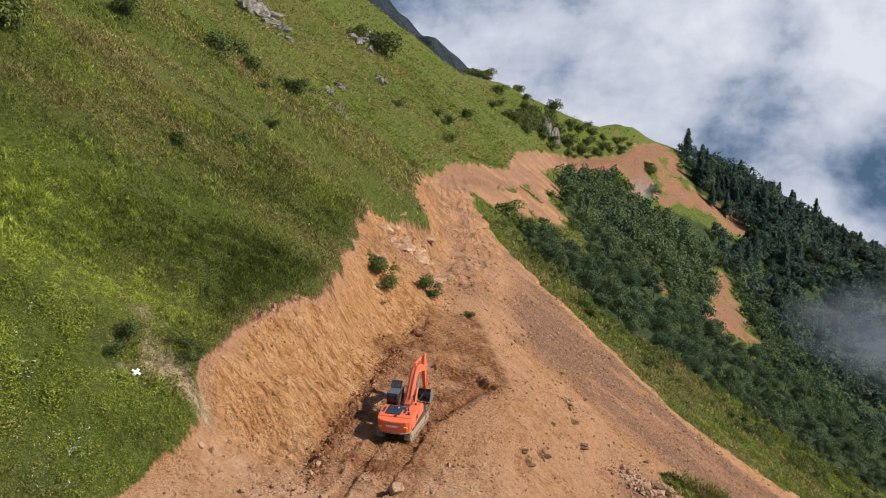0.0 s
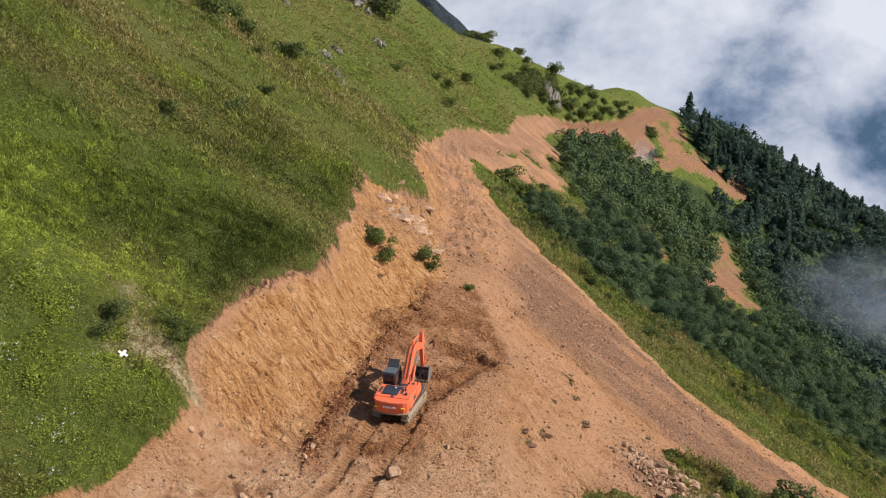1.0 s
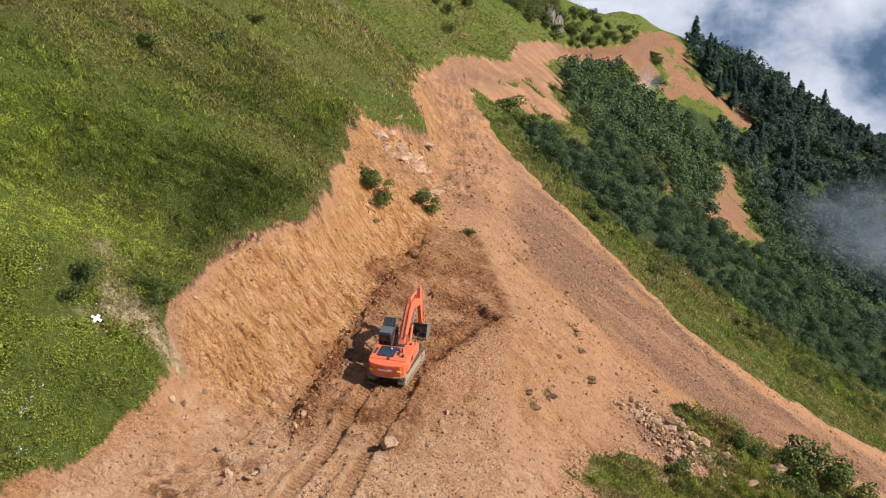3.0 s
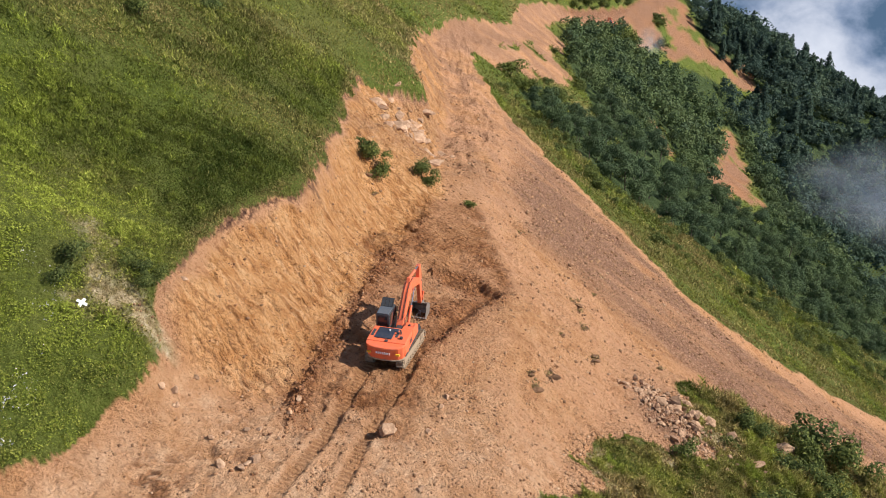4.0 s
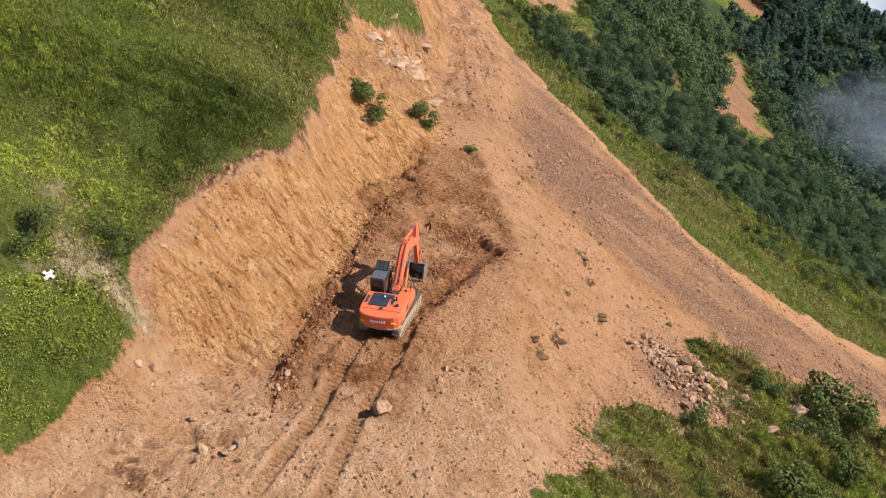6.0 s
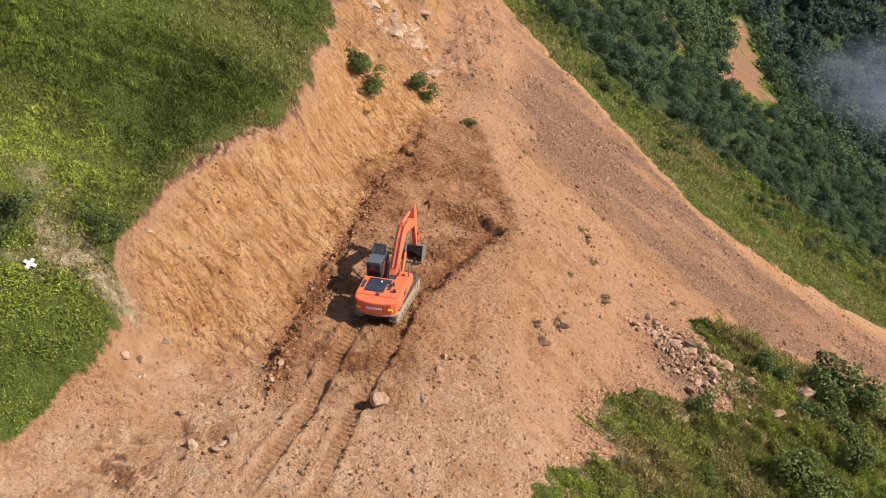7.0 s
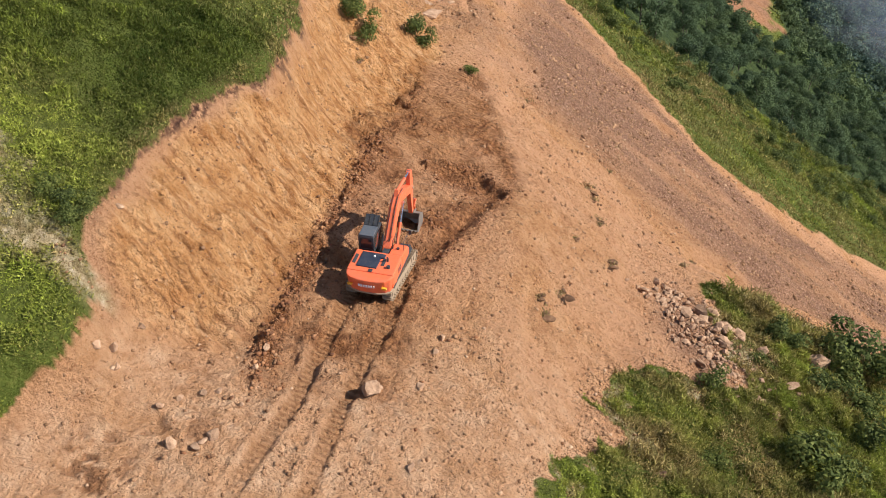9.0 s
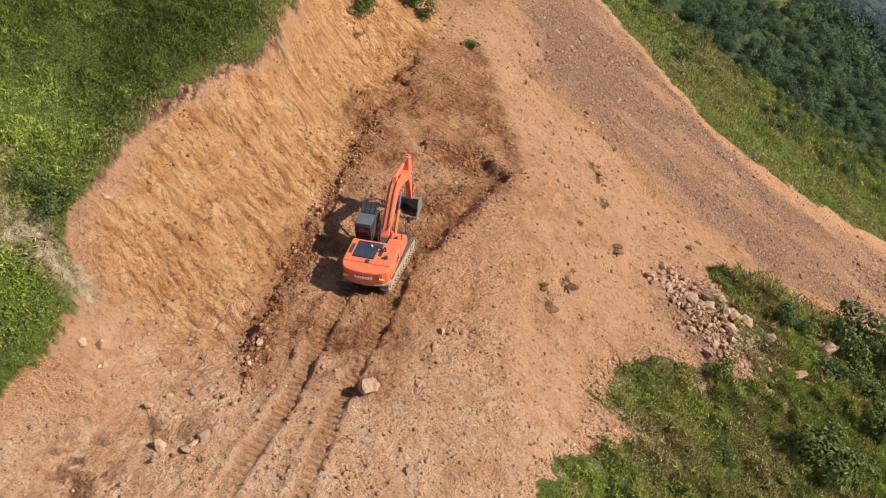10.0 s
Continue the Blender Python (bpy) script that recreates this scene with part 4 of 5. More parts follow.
def meadow_tone(x, y):
    """Where the meadow is lush and yellow-green, dark, or dry and brown."""
    t = 0.48 + 0.22 * fractal(x / 7, y / 7, 201, 4)
    d = np.clip(0.45 * fractal(x / 16, y / 11, 211, 4) + 0.08, 0, 1)
    lush = np.exp(-((((x + 25.0) / 10.5) ** 2 + ((y - 47.5) / 11.5) ** 2)) ** 1.5) * np.clip(0.95 + 0.25 * fractal(x / 3.5, y / 3.5, 203, 3), 0.5, 1.2)
    brush = np.exp(-((((x + 24.5) / 3.6) ** 2 + ((y - 40.5) / 4.5) ** 2)) ** 2)
    t = t + 0.54 * lush - 0.28 * brush + 0.20 * inside(x, y, KEPT)
    d = d * np.clip(1 - lush, 0, 1) + 0.25 * brush
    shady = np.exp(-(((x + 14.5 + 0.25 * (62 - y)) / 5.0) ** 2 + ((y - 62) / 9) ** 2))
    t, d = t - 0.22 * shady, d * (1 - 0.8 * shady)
    brow = np.exp(-(((x + 28) / 8) ** 2 + ((y - 42) / 4) ** 2))
    d = d + 0.12 * brow
    upper = ramp(y, 72, 110) * (x < spline(y, Y_EDGE, X_EDGE))
    d = d * (1 - 0.6 * ramp(y, 330, 400))
    d = d + upper * (1 - 0.6 * ramp(y, 300, 380)) * (0.36 + 0.40 * fractal(x / 9, y / 20, 221, 3))
    d = d + inside(x, y, KEPT) * (0.40 + 0.45 * fractal(x / 2.2, y / 2.2, 227, 3))
    strip = ramp(x - spline(y, Y_OUT, X_OUT), 3, 8) * ramp(y, 95, 110) * (1 - ramp(y, 230, 300))      # seeding grass below the spoil
    d = d + strip * np.clip(0.26 + 0.35 * fractal(x / 5, y / 9, 223, 3), 0, 0.7)
    rim = np.exp(-((x - spline(y, Y_EDGE, X_EDGE) + 0.2) / 0.45) ** 2)
    d = d + 0.5 * rim * ramp(y, 52, 60)
    return np.clip(t, 0, 1), np.clip(d, 0, 0.9)


def grow_meadow():
    """The herb layer over all open green ground, finer where it is near."""
    rng = np.random.default_rng(3)
    xs, ys = [], []
    for r0, r1, count in ((26, 62, 900000), (62, 100, 470000), (100, 190, 350000), (190, 330, 220000), (330, 520, 120000)):
        r = np.sqrt(r0 ** 2 + rng.random(count) * (r1 ** 2 - r0 ** 2))
        a = rng.uniform(radians(-41), radians(36), count)
        xs.append(r * np.sin(a))
        ys.append(11 + r * np.cos(a))
    x, y = np.concatenate(xs), np.concatenate(ys)
    # a quick first choice, then the full test
    low = np.interp(x, SPOIL_X, SPOIL_Y)
    ok = (x < spline(y, Y_EDGE, X_EDGE) + 1.5) | ((y > low - 3) & (x > 4)) | ((x > 4) & (y < 73)) | (y > 212)
    clump = fractal(x / 0.9, y / 0.9, 231, 2)
    ok &= (rng.random(len(x)) < 0.80 + 0.32 * clump) & (y < 545) & (y < np.interp(x, X_CREST, Y_CREST) + 6)
    ok &= ~((x > 60) & (y > 210) & (rng.random(len(x)) > 0.35))
    x, y, clump = x[ok], y[ok], clump[ok]
    ok = (sheet(x, y, "wood") < 0.6) | (fractal(x / 26, y / 26, 301, 3) < -0.34)
    x, y, clump = x[ok], y[ok], clump[ok]
    green, scree, fresh, litter, wood, humus, rut, cut = sheet(x, y, *COVERS[:8])
    ok = (green > 0.5) & (rng.random(len(x)) > 0.93 * litter)
    x, y, litter, clump = x[ok], y[ok], litter[ok], clump[ok]
    far = np.hypot(x, y - 11)
    reach = np.where(far < 75, 0.55, np.where(far < 150, 1.0, np.where(far < 300, 1.9, 3.4)))
    tuft = fractal(x / reach, y / reach, 261, 2)
    n = len(x)
    kept = inside(x, y, KEPT)
    tall = np.clip(0.8 + 0.5 * fractal(x / 2.6, y / 2.6, 241, 3) + 0.3 * clump, 0.4, 1.8) * np.where(kept, 1.9, 1.0)
    size = 0.100 * (far / 45) ** 0.80
    length = size * (1.0 + 0.9 * rng.random(n)) * tall * 1.5
    width = size * (0.45 + 0.45 * rng.random(n))
    lift = rng.random(n) * np.clip(0.20 + 0.14 * clump + 0.34 * tuft, 0.02, 0.8) * tall * np.clip(far / 60, 0.8, 2.5)
    a = rng.random(n) * 6.283
    lush = np.exp(-((((x + 24.5) / 10) ** 2 + ((y - 45.5) / 10) ** 2)) ** 1.5)
    lean = rng.uniform(0.25, 1.25, n) + 0.38 * np.maximum(lush, ramp(far, 150, 280))
    length, width = length * (1 - 0.3 * lush), width * (1 + 0.35 * lush)
    aim = np.stack([np.sin(lean) * np.cos(a), np.sin(lean) * np.sin(a), np.cos(lean)], -1)
    base = np.stack([x, y, sheet(x, y, "z") - 0.02 + lift], -1)
    me = leaf_soup("meadow_herbs", base, aim, length, width, rng)
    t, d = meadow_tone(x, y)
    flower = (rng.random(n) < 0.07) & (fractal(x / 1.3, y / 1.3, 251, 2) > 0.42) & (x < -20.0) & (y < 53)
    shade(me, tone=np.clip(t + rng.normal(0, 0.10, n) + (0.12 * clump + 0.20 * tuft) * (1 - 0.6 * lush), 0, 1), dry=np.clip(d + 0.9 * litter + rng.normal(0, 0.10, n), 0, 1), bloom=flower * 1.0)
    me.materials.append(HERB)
    return tagged(new("meadow_herbs", me), "dense green and straw-coloured mountain herbs and grass", "meadow", kind="stuff")


def crown_points(rng, count, radius, squash, lobes=7):
    """Points over a lumpy crown made of several lobes, and their outward ways."""
    centres = rng.normal(size=(lobes, 3)) * np.array([0.42, 0.42, 0.28]) * radius
    centres[:, 2] = np.abs(centres[:, 2]) * 1.2
    reach = radius * rng.uniform(0.42, 0.68, lobes)
    k = rng.integers(0, lobes, count)
    d = rng.normal(size=(count, 3))
    d /= np.linalg.norm(d, axis=1, keepdims=True)
    d[:, 2] = np.where(d[:, 2] < -0.35, -d[:, 2], d[:, 2])
    p = centres[k] + d * (reach[k] * rng.uniform(0.72, 1.06, count))[:, None]
    p[:, 2] *= squash
    return p, d


def limb(bm, a, b, ra, rb, sides=6):
    """A tapered round length from a to b."""
    a, b = Vector(a), Vector(b)
    m = (b - a).to_track_quat("Z", "Y").to_matrix().to_4x4()
    bmesh.ops.create_cone(bm, cap_ends=True, segments=sides, radius1=ra, radius2=rb, depth=(b - a).length, matrix=Matrix.Translation((a + b) / 2) @ m)


def make_tree(name, seed, height, radius, leaves, leaf, material, squash=1.0, label="", category="tree", group=""):
    """A broad-leaved tree: tapered trunk, limbs, a crown of many leaf sprays."""
    rng = np.random.default_rng(seed)
    top = new(name)
    bm = bmesh.new()
    base_h = height - radius * squash * 1.15
    lean = rng.normal(0, 0.12, 2)
    fork = (lean[0] * base_h, lean[1] * base_h, base_h)
    limb(bm, (0, 0, -0.6), fork, 0.045 * height * 0.55, 0.03 * height * 0.5)
    for k in range(5):
        a = k * 1.2566 + rng.random()
        tip = (fork[0] + math.cos(a) * radius * 0.62, fork[1] + math.sin(a) * radius * 0.62, base_h + radius * squash * rng.uniform(0.35, 0.85))
        limb(bm, fork, tip, 0.014 * height, 0.004 * height, 5)
    finish("trunk", bm, BARK, top)
    p, d = crown_points(rng, leaves, radius, squash, 8)
    p += np.array([fork[0], fork[1], base_h])
    aim = np.cross(d, rng.normal(size=d.shape)) + 0.3 * d + rng.normal(0, 0.25, d.shape)
    aim /= np.linalg.norm(aim, axis=1, keepdims=True)
    me = leaf_soup("crown", p, aim, leaf * rng.uniform(0.8, 1.5, leaves), leaf * rng.uniform(0.6, 1.1, leaves), rng, d)
    shade(me, tone=np.full(leaves, 0.38))
    me.materials.append(material)
    crown = new("crown", me)
    crown.parent = top
    return tagged(top, label, category, group)


def make_spruce(seed, height, spread, label, group):
    """A spruce: straight trunk and drooping boughs in tiers, gaps between them."""
    rng = np.random.default_rng(seed)
    top = new("spruce")
    bm = bmesh.new()
    limb(bm, (0, 0, -1), (0, 0, height * 0.97), height * 0.018, 0.03, 7)
    finish("trunk", bm, BARK, top)
    base, aim, length, width = [], [], [], []
    tiers = 24
    for i in range(tiers):
        f = (i + 0.5) / tiers
        z = height * (0.10 + 0.90 * f)
        reach = spread * (1 - f) ** 0.65 * rng.uniform(0.8, 1.15) + 0.45
        for k in range(int(10 - 4 * f)):
            a = k * 6.283 / int(10 - 4 * f) + rng.uniform(-0.3, 0.3) + i
            r = reach * rng.uniform(0.65, 1.15)
            for s in range(5):
                u = (s + 0.3) / 5
                base.append((math.cos(a) * r * u * 0.9, math.sin(a) * r * u * 0.9, z - 0.22 * r * u + rng.uniform(-0.6, 0.6)))
                b = a + rng.uniform(-0.9, 0.9)
                aim.append((math.cos(b), math.sin(b), rng.uniform(-0.65, 0.1)))
                length.append(0.65 + 0.36 * r * (1 - 0.4 * u))
                width.append(0.6 + 0.24 * r)
    aim = np.array(aim)
    aim /= np.linalg.norm(aim, axis=1, keepdims=True)
    out = np.array(base) * np.array([1, 1, 0]) + np.array([0, 0, 0.5 * spread])
    out /= np.linalg.norm(out, axis=1, keepdims=True)
    me = leaf_soup("crown", np.array(base), aim, np.array(length), np.array(width), rng, out)
    shade(me, tone=np.full(len(base), 0.25))
    me.materials.append(NEEDLE)
    crown = new("crown", me)
    crown.parent = top
    return tagged(top, label, "spruce", group)


grow_meadow()

SCRUB = "dense green mountain birch and beech scrub"
kinds = [make_tree("tree", 40 + k, h, r, 1500, 0.36, CANOPY, q, "leafy green broad-leaved tree on the wooded slope", "tree", "trees at the wood's edge")
         for k, (h, r, q) in enumerate([(6.4, 2.9, 1.0), (7.4, 3.2, 1.15), (5.2, 2.9, 0.85), (8.4, 3.2, 1.25), (4.2, 2.6, 0.8)])]


def plant_woods():
    """Trees at the wood's edge stand singly; the woods behind them are one mass."""
    rng = np.random.default_rng(17)
    gx, gy = np.meshgrid(np.arange(8, 420, 5.2), np.arange(140, 640, 5.2))
    x = (gx + rng.uniform(-2.4, 2.4, gx.shape)).ravel()
    y = (gy + rng.uniform(-2.4, 2.4, gy.shape)).ravel()
    far = np.hypot(x, y - 11)
    ok = (wooded(x, y) > 0.5) & (x / (y - 5) < 0.70) & (rng.random(len(x)) < np.where(far > 260, 0.90, 0.93))
    ok &= y < np.interp(x, X_CREST, Y_CREST) + 12
    gaps = fractal(x / 26, y / 26, 301, 3)
    ok &= gaps > -0.40
    x, y, far, gaps = x[ok], y[ok], far[ok], gaps[ok]
    order = np.argsort(far)
    z = sheet(x, y, "z")
    for n, i in enumerate(order[:280]):
        m = pose(x[i], y[i], z[i] - 0.15, 0, 0, rng.uniform(0, 360)) @ Matrix.Scale(rng.uniform(0.65, 1.2), 4)
        if n < len(kinds):
            kinds[n].matrix_basis = m
        else:
            c = copy_thing(kinds[n % len(kinds)], m)
            c.scale = [rng.uniform(0.5, 1.0)] * 3
    rest = order[280:]
    size = rng.uniform(0.75, 1.65, len(rest)) * np.where(far[rest] > 300, 1.15, 1.0) * (1 + 0.35 * ramp(x[rest], 150, 200))
    base, aim, length, own, face = [], [], [], [], []
    shapes = [crown_points(rng, 260, 2.3, 1.2, 6) for _ in range(14)]
    for j, i in enumerate(rest):
        p, d = shapes[j % 14]
        a = rng.uniform(0, 6.283)
        turn = np.array([[math.cos(a), -math.sin(a), 0], [math.sin(a), math.cos(a), 0], [0, 0, 1]])
        take = slice(0, 260 if far[i] < 300 else 170)
        base.append((p[take] @ turn.T) * size[j] + np.array([x[i], y[i], z[i] + 2.2 * size[j]]))
        face.append(d[take] @ turn.T)
        aim.append(np.cross(face[-1], rng.normal(size=face[-1].shape)) + 0.25 * face[-1])
        # tone falls to the right: a cloud's shadow put into the leaf colour
        own.append(np.full(len(p[take]), np.clip(0.42 + 0.36 * rng.normal() + 0.35 * gaps[i] - 0.40 * float(ramp(x[i], 100, 155)), 0, 1)))
        length.append(np.full(len(p[take]), (0.50 if far[i] < 300 else 0.68) * size[j]))
    base, aim, length = np.concatenate(base), np.concatenate(aim), np.concatenate(length)
    aim = aim + rng.normal(0, 0.18, aim.shape)
    aim /= np.linalg.norm(aim, axis=1, keepdims=True)
    me = leaf_soup("woodland", base, aim, length * rng.uniform(0.7, 1.3, len(length)), length * rng.uniform(0.6, 1.0, len(length)), rng, np.concatenate(face))
    shade(me, tone=np.concatenate(own))
    me.materials.append(CANOPY)
    me.materials.append(NEEDLE)
    me.polygons.foreach_set('material_index', (base[:, 0] + 0.08 * (base[:, 1] - 300) > 152).astype(np.int32))
    return tagged(new("woodland", me), "dense dark green woods on the valley slope", "woods", kind="stuff")


plant_woods()

spruces = [make_spruce(70 + k, h, s, "tall dark spruce on the ridge", "spruces on the ridge") for k, (h, s) in enumerate([(18, 3.9), (21, 4.3), (15, 3.8)])]


def plant_spruces():
    """Along the shoulder behind the red spill, and down the far slope."""
    rng = np.random.default_rng(23)
    line_x, line_y = (141, 149, 162, 188, 216, 262, 310), (512, 500, 495, 508, 505, 526, 545)
    spots = []
    for k in range(95):
        x = 153 + 180 * (k / 94) ** 1.05 + rng.uniform(-3, 3)
        y = np.interp(x, line_x, line_y) + (rng.uniform(1, 16) if k % 2 else rng.uniform(8, 60))
        spots.append((x, y))
    for k in range(90):       # thinner among the broad-leaved trees below
        x = rng.uniform(155, 330)
        spots.append((x, np.interp(x, line_x, line_y) - rng.uniform(4, 130)))
    for n, (x, y) in enumerate(spots):
        m = pose(*spot(x, y), 0, 0, rng.uniform(0, 360))
        if n < 3:
            spruces[n].matrix_basis = m
        else:
            copy_thing(spruces[n % 3], m).scale = [rng.uniform(0.45, 0.95)] * 3


plant_spruces()

# single bushes on the meadow, the cut and the lower slope
bush_kinds = [make_tree("bush", 60 + k, h, r, 950, 0.20, BUSH, q, "dark green leafy bush on the slope", "bush", "bushes on the slope")
              for k, (h, r, q) in enumerate([(1.9, 1.3, 0.95), (1.5, 1.35, 0.75), (2.3, 1.3, 1.2)])]
BUSHES = [(-40.9, 84.6, 1.7), (-43.5, 86, 1.4), (-44.3, 124.6, 1.6), (-41.8, 166, 2.6), (-40.3, 158, 1.7), (-44.5, 190, 2.0), (-37, 171, 2.0), (-32, 183, 2.3), (-30.5, 186, 1.6), (-25.9, 84.5, 0.95), (-23.5, 98, 1.1), (-28.5, 140, 1.0), (-21.3, 336, 5.0), (-24.5, 123, 0.8)]
BUSHES += [(-6.6, 86.6, 0.95), (-5.6, 85.6, 0.8), (-7.2, 87.6, 0.8), (-1.9, 90.4, 0.9), (-1.1, 89.8, 0.65), (2.8, 87.2, 0.45), (30.3, 64.5, 1.7), (28.6, 62.2, 1.2), (26.4, 60.0, 1.1), (21.3, 51.4, 1.25), (23.0, 50.6, 1.0), (16.8, 56.1, 0.62)]
BUSHES += [(24.2, 64.2, 0.85), (25.6, 64.6, 0.75), (21.8, 60.7, 0.55), (32.5, 63.5, 1.4), (29.0, 59.0, 0.9), (15.4, 50.0, 0.6), (27.6, 55.0, 1.0), (17.9, 227, 2.6), (20.5, 222, 2.2), (15.0, 231, 1.8), (-20.1, 51.4, 0.6), (-20.6, 50.5, 0.5), (-17.6, 52.8, 0.5), (-16.8, 52.2, 0.45), (-16.3, 51.6, 0.45), (-16.0, 52.6, 0.5)]
BUSHES += [(100, 447, 2.6), (90, 428, 3.5), (113, 463, 2.4), (55, 428, 3.6), (62, 436, 3.2), (48, 415, 2.4), (120, 505, 3.2), (112, 498, 3.0), (-31, 330, 3.2), (-14, 268, 1.6), (2, 300, 1.8)]
bush_rng = random.Random(9)
for _ in range(190):           # shrubs between the spoil and the woods
    x = bush_rng.uniform(12, 110)
    low, high = float(np.interp(x, SPOIL_X, SPOIL_Y)), float(np.interp(x, WOOD_X, WOOD_Y))
    BUSHES.append((x, low + (high - low) * bush_rng.uniform(0.2, 1.05) ** 0.6, bush_rng.uniform(0.4, 1.3)))
for _ in range(34):           # thicker growth under the ridge
    BUSHES.append((bush_rng.uniform(15, 115), bush_rng.uniform(395, 470), bush_rng.uniform(1.6, 3.6)))
for _ in range(110):
    x = bush_rng.uniform(38, 122)
    BUSHES.append((x, 412 + 0.95 * (x - 38) + bush_rng.gauss(4, 11), bush_rng.uniform(1.2, 3.0)))
for _ in range(26):           # and on the open slope below the far road
    BUSHES.append((bush_rng.gauss(28, 10), bush_rng.gauss(258, 28), bush_rng.uniform(0.8, 2.2)))
BUSHES = [b for b in BUSHES if b[1] < 200 or sheet(b[0], b[1], "green") > 0.5]
for n, (x, y, s) in enumerate(BUSHES):
    m = pose(*spot(x, y, -0.1), 0, 0, bush_rng.uniform(0, 360))
    ob = bush_kinds[n] if n < 3 else copy_thing(bush_kinds[n % 3], m)
    ob.matrix_basis = m
    ob.scale = (s, s, s * bush_rng.uniform(0.8, 1.1))



def make_sod(x, y, s, seed):
    """A torn sod: a lump of dark soil with its grass still on it."""
    rng = np.random.default_rng(seed)
    top = new("sod_clump")
    top.matrix_world = Matrix.Translation(spot(x, y)) @ pose(0, 0, 0, 0, 0, rng.uniform(-50, 10))
    bm = bmesh.new()
    for k in range(7):        # crumbled lumps, largest in the middle
        f = (0.42, 0.34, 0.30, 0.26, 0.22, 0.20, 0.16)[k] * s
        rock_bm(seed + k, (f * 1.3, f, f * 0.42), 2, 0.5, 6, (rng.normal(0, 0.42) * s, rng.normal(0, 0.28) * s, 0.02 * s), bm)
    finish("earth", bm, SOD, top)
    n = 46
    p = rng.normal(0, 1, (n, 3)) * np.array([0.42, 0.34, 0.05]) * s + np.array([0, 0, 0.18 * s])
    aim = rng.normal(0, 0.6, (n, 3)) + np.array([0, 0, 0.8])
    aim /= np.linalg.norm(aim, axis=1, keepdims=True)
    me = leaf_soup("grass", p, aim, s * rng.uniform(0.15, 0.38, n), 0.07 * rng.uniform(0.6, 1.2, n), rng)
    shade(me, tone=rng.uniform(0, 0.4, n), dry=rng.uniform(0.4, 0.9, n), bloom=np.zeros(n))
    me.materials.append(HERB)
    tuft = tagged(new("grass", me), kind="stuff")
    tuft.parent = top
    tagged(top, "torn dark sod with grass lying on the spoil", "sod", "torn sods on the spoil")


for k, (x, y, s) in enumerate(SODS):
    make_sod(x, y, s, 300 + 3 * k)
# ---------------------------------------------------------------- the excavator
ORANGE = make_paint("orange_paint", (0.78, 0.150, 0.058), 0.42, 0.30)
CHARCOAL = make_paint("charcoal_paint", (0.030, 0.034, 0.042), 0.5, 0.30)
SLATE = make_paint("slate_roof_paint", (0.085, 0.098, 0.12), 0.45, 0.30)
NAVY = make_paint("blue_black_panel", (0.022, 0.030, 0.052), 0.32, 0.25)
RUBBED = make_paint("dusty_steel", (0.33, 0.245, 0.165), 0.8, 0.9, 0.0)
WORN = make_paint("worn_bucket_steel", (0.30, 0.265, 0.235), 0.45, 0.5, 0.6)
CHROME = make_paint("chrome_rod", (0.62, 0.62, 0.62), 0.18, 0.1, 1.0)
WHITE = make_paint("white_lettering", (0.80, 0.80, 0.78), 0.5, 0.15)
AMBER = make_paint("amber_reflector", (0.85, 0.42, 0.03), 0.25, 0.1)
RUBBER = make_paint("black_rubber", (0.022, 0.022, 0.022), 0.75, 0.4)


def make_glass():
    m = Nodes("tinted_glass", 0.06)
    m.b.inputs["Specular IOR Level"].default_value = 0.6
    return m.done((0.018, 0.022, 0.026), m.ramp(m.noise(3, 3), (0.4, 0.04), (0.8, 0.16)))


GLASS = make_glass()
EXC_AT = Matrix.Translation((-2.88, 56.7, float(hill(np.array([-2.88]), np.array([56.7]))[0]) + 0.03))
EXC_BASE = EXC_AT @ pose(0, 0, 0, 0, 0, -19.0) @ Matrix.Scale(0.88, 4)
UPPER = pose(0, 0, 0, 0, 0, 4.8)          # the house is swung a little to the left of the tracks
FRONT = UPPER @ Matrix.Translation((0.16, 0.35, 1.7)) @ pose(0, 0, 0, -8.0) @ Matrix.Translation((0, -0.35, -1.7))  # boom, arm and bucket
ARM = FRONT @ Matrix.Translation((0, 5.32, 3.82)) @ pose(0, 0, 0, 13.0) @ Matrix.Translation((0, -5.32, -3.82))
CURL = ARM @ Matrix.Translation((0.04, 5.42, 1.55)) @ pose(0, 0, 0, -30) @ Matrix.Scale(0.88, 4) @ Matrix.Translation((-0.04, -5.42, -1.55))   # the bucket, curled in


def part(name, bm, material, parent, label="", m=None, bevel=0.0, smooth=False):
    """One mesh of its own under a thing or a part."""
    if bevel:
        sharp = [e for e in bm.edges if len(e.link_faces) == 2 and e.calc_face_angle(0) > 0.5]
        bmesh.ops.bevel(bm, geom=sharp, offset=bevel, segments=2, affect="EDGES", profile=0.6)
    if m is not None:
        bm.transform(m)
    return finish(name, bm, material, parent, label, smooth)


def box(x0, x1, y0, y1, z0, z1, bm=None):
    bm = bm or bmesh.new()
    bmesh.ops.create_cube(bm, size=1, matrix=Matrix.Translation(((x0 + x1) / 2, (y0 + y1) / 2, (z0 + z1) / 2)) @ Matrix.Diagonal((x1 - x0, y1 - y0, z1 - z0, 1)))
    return bm


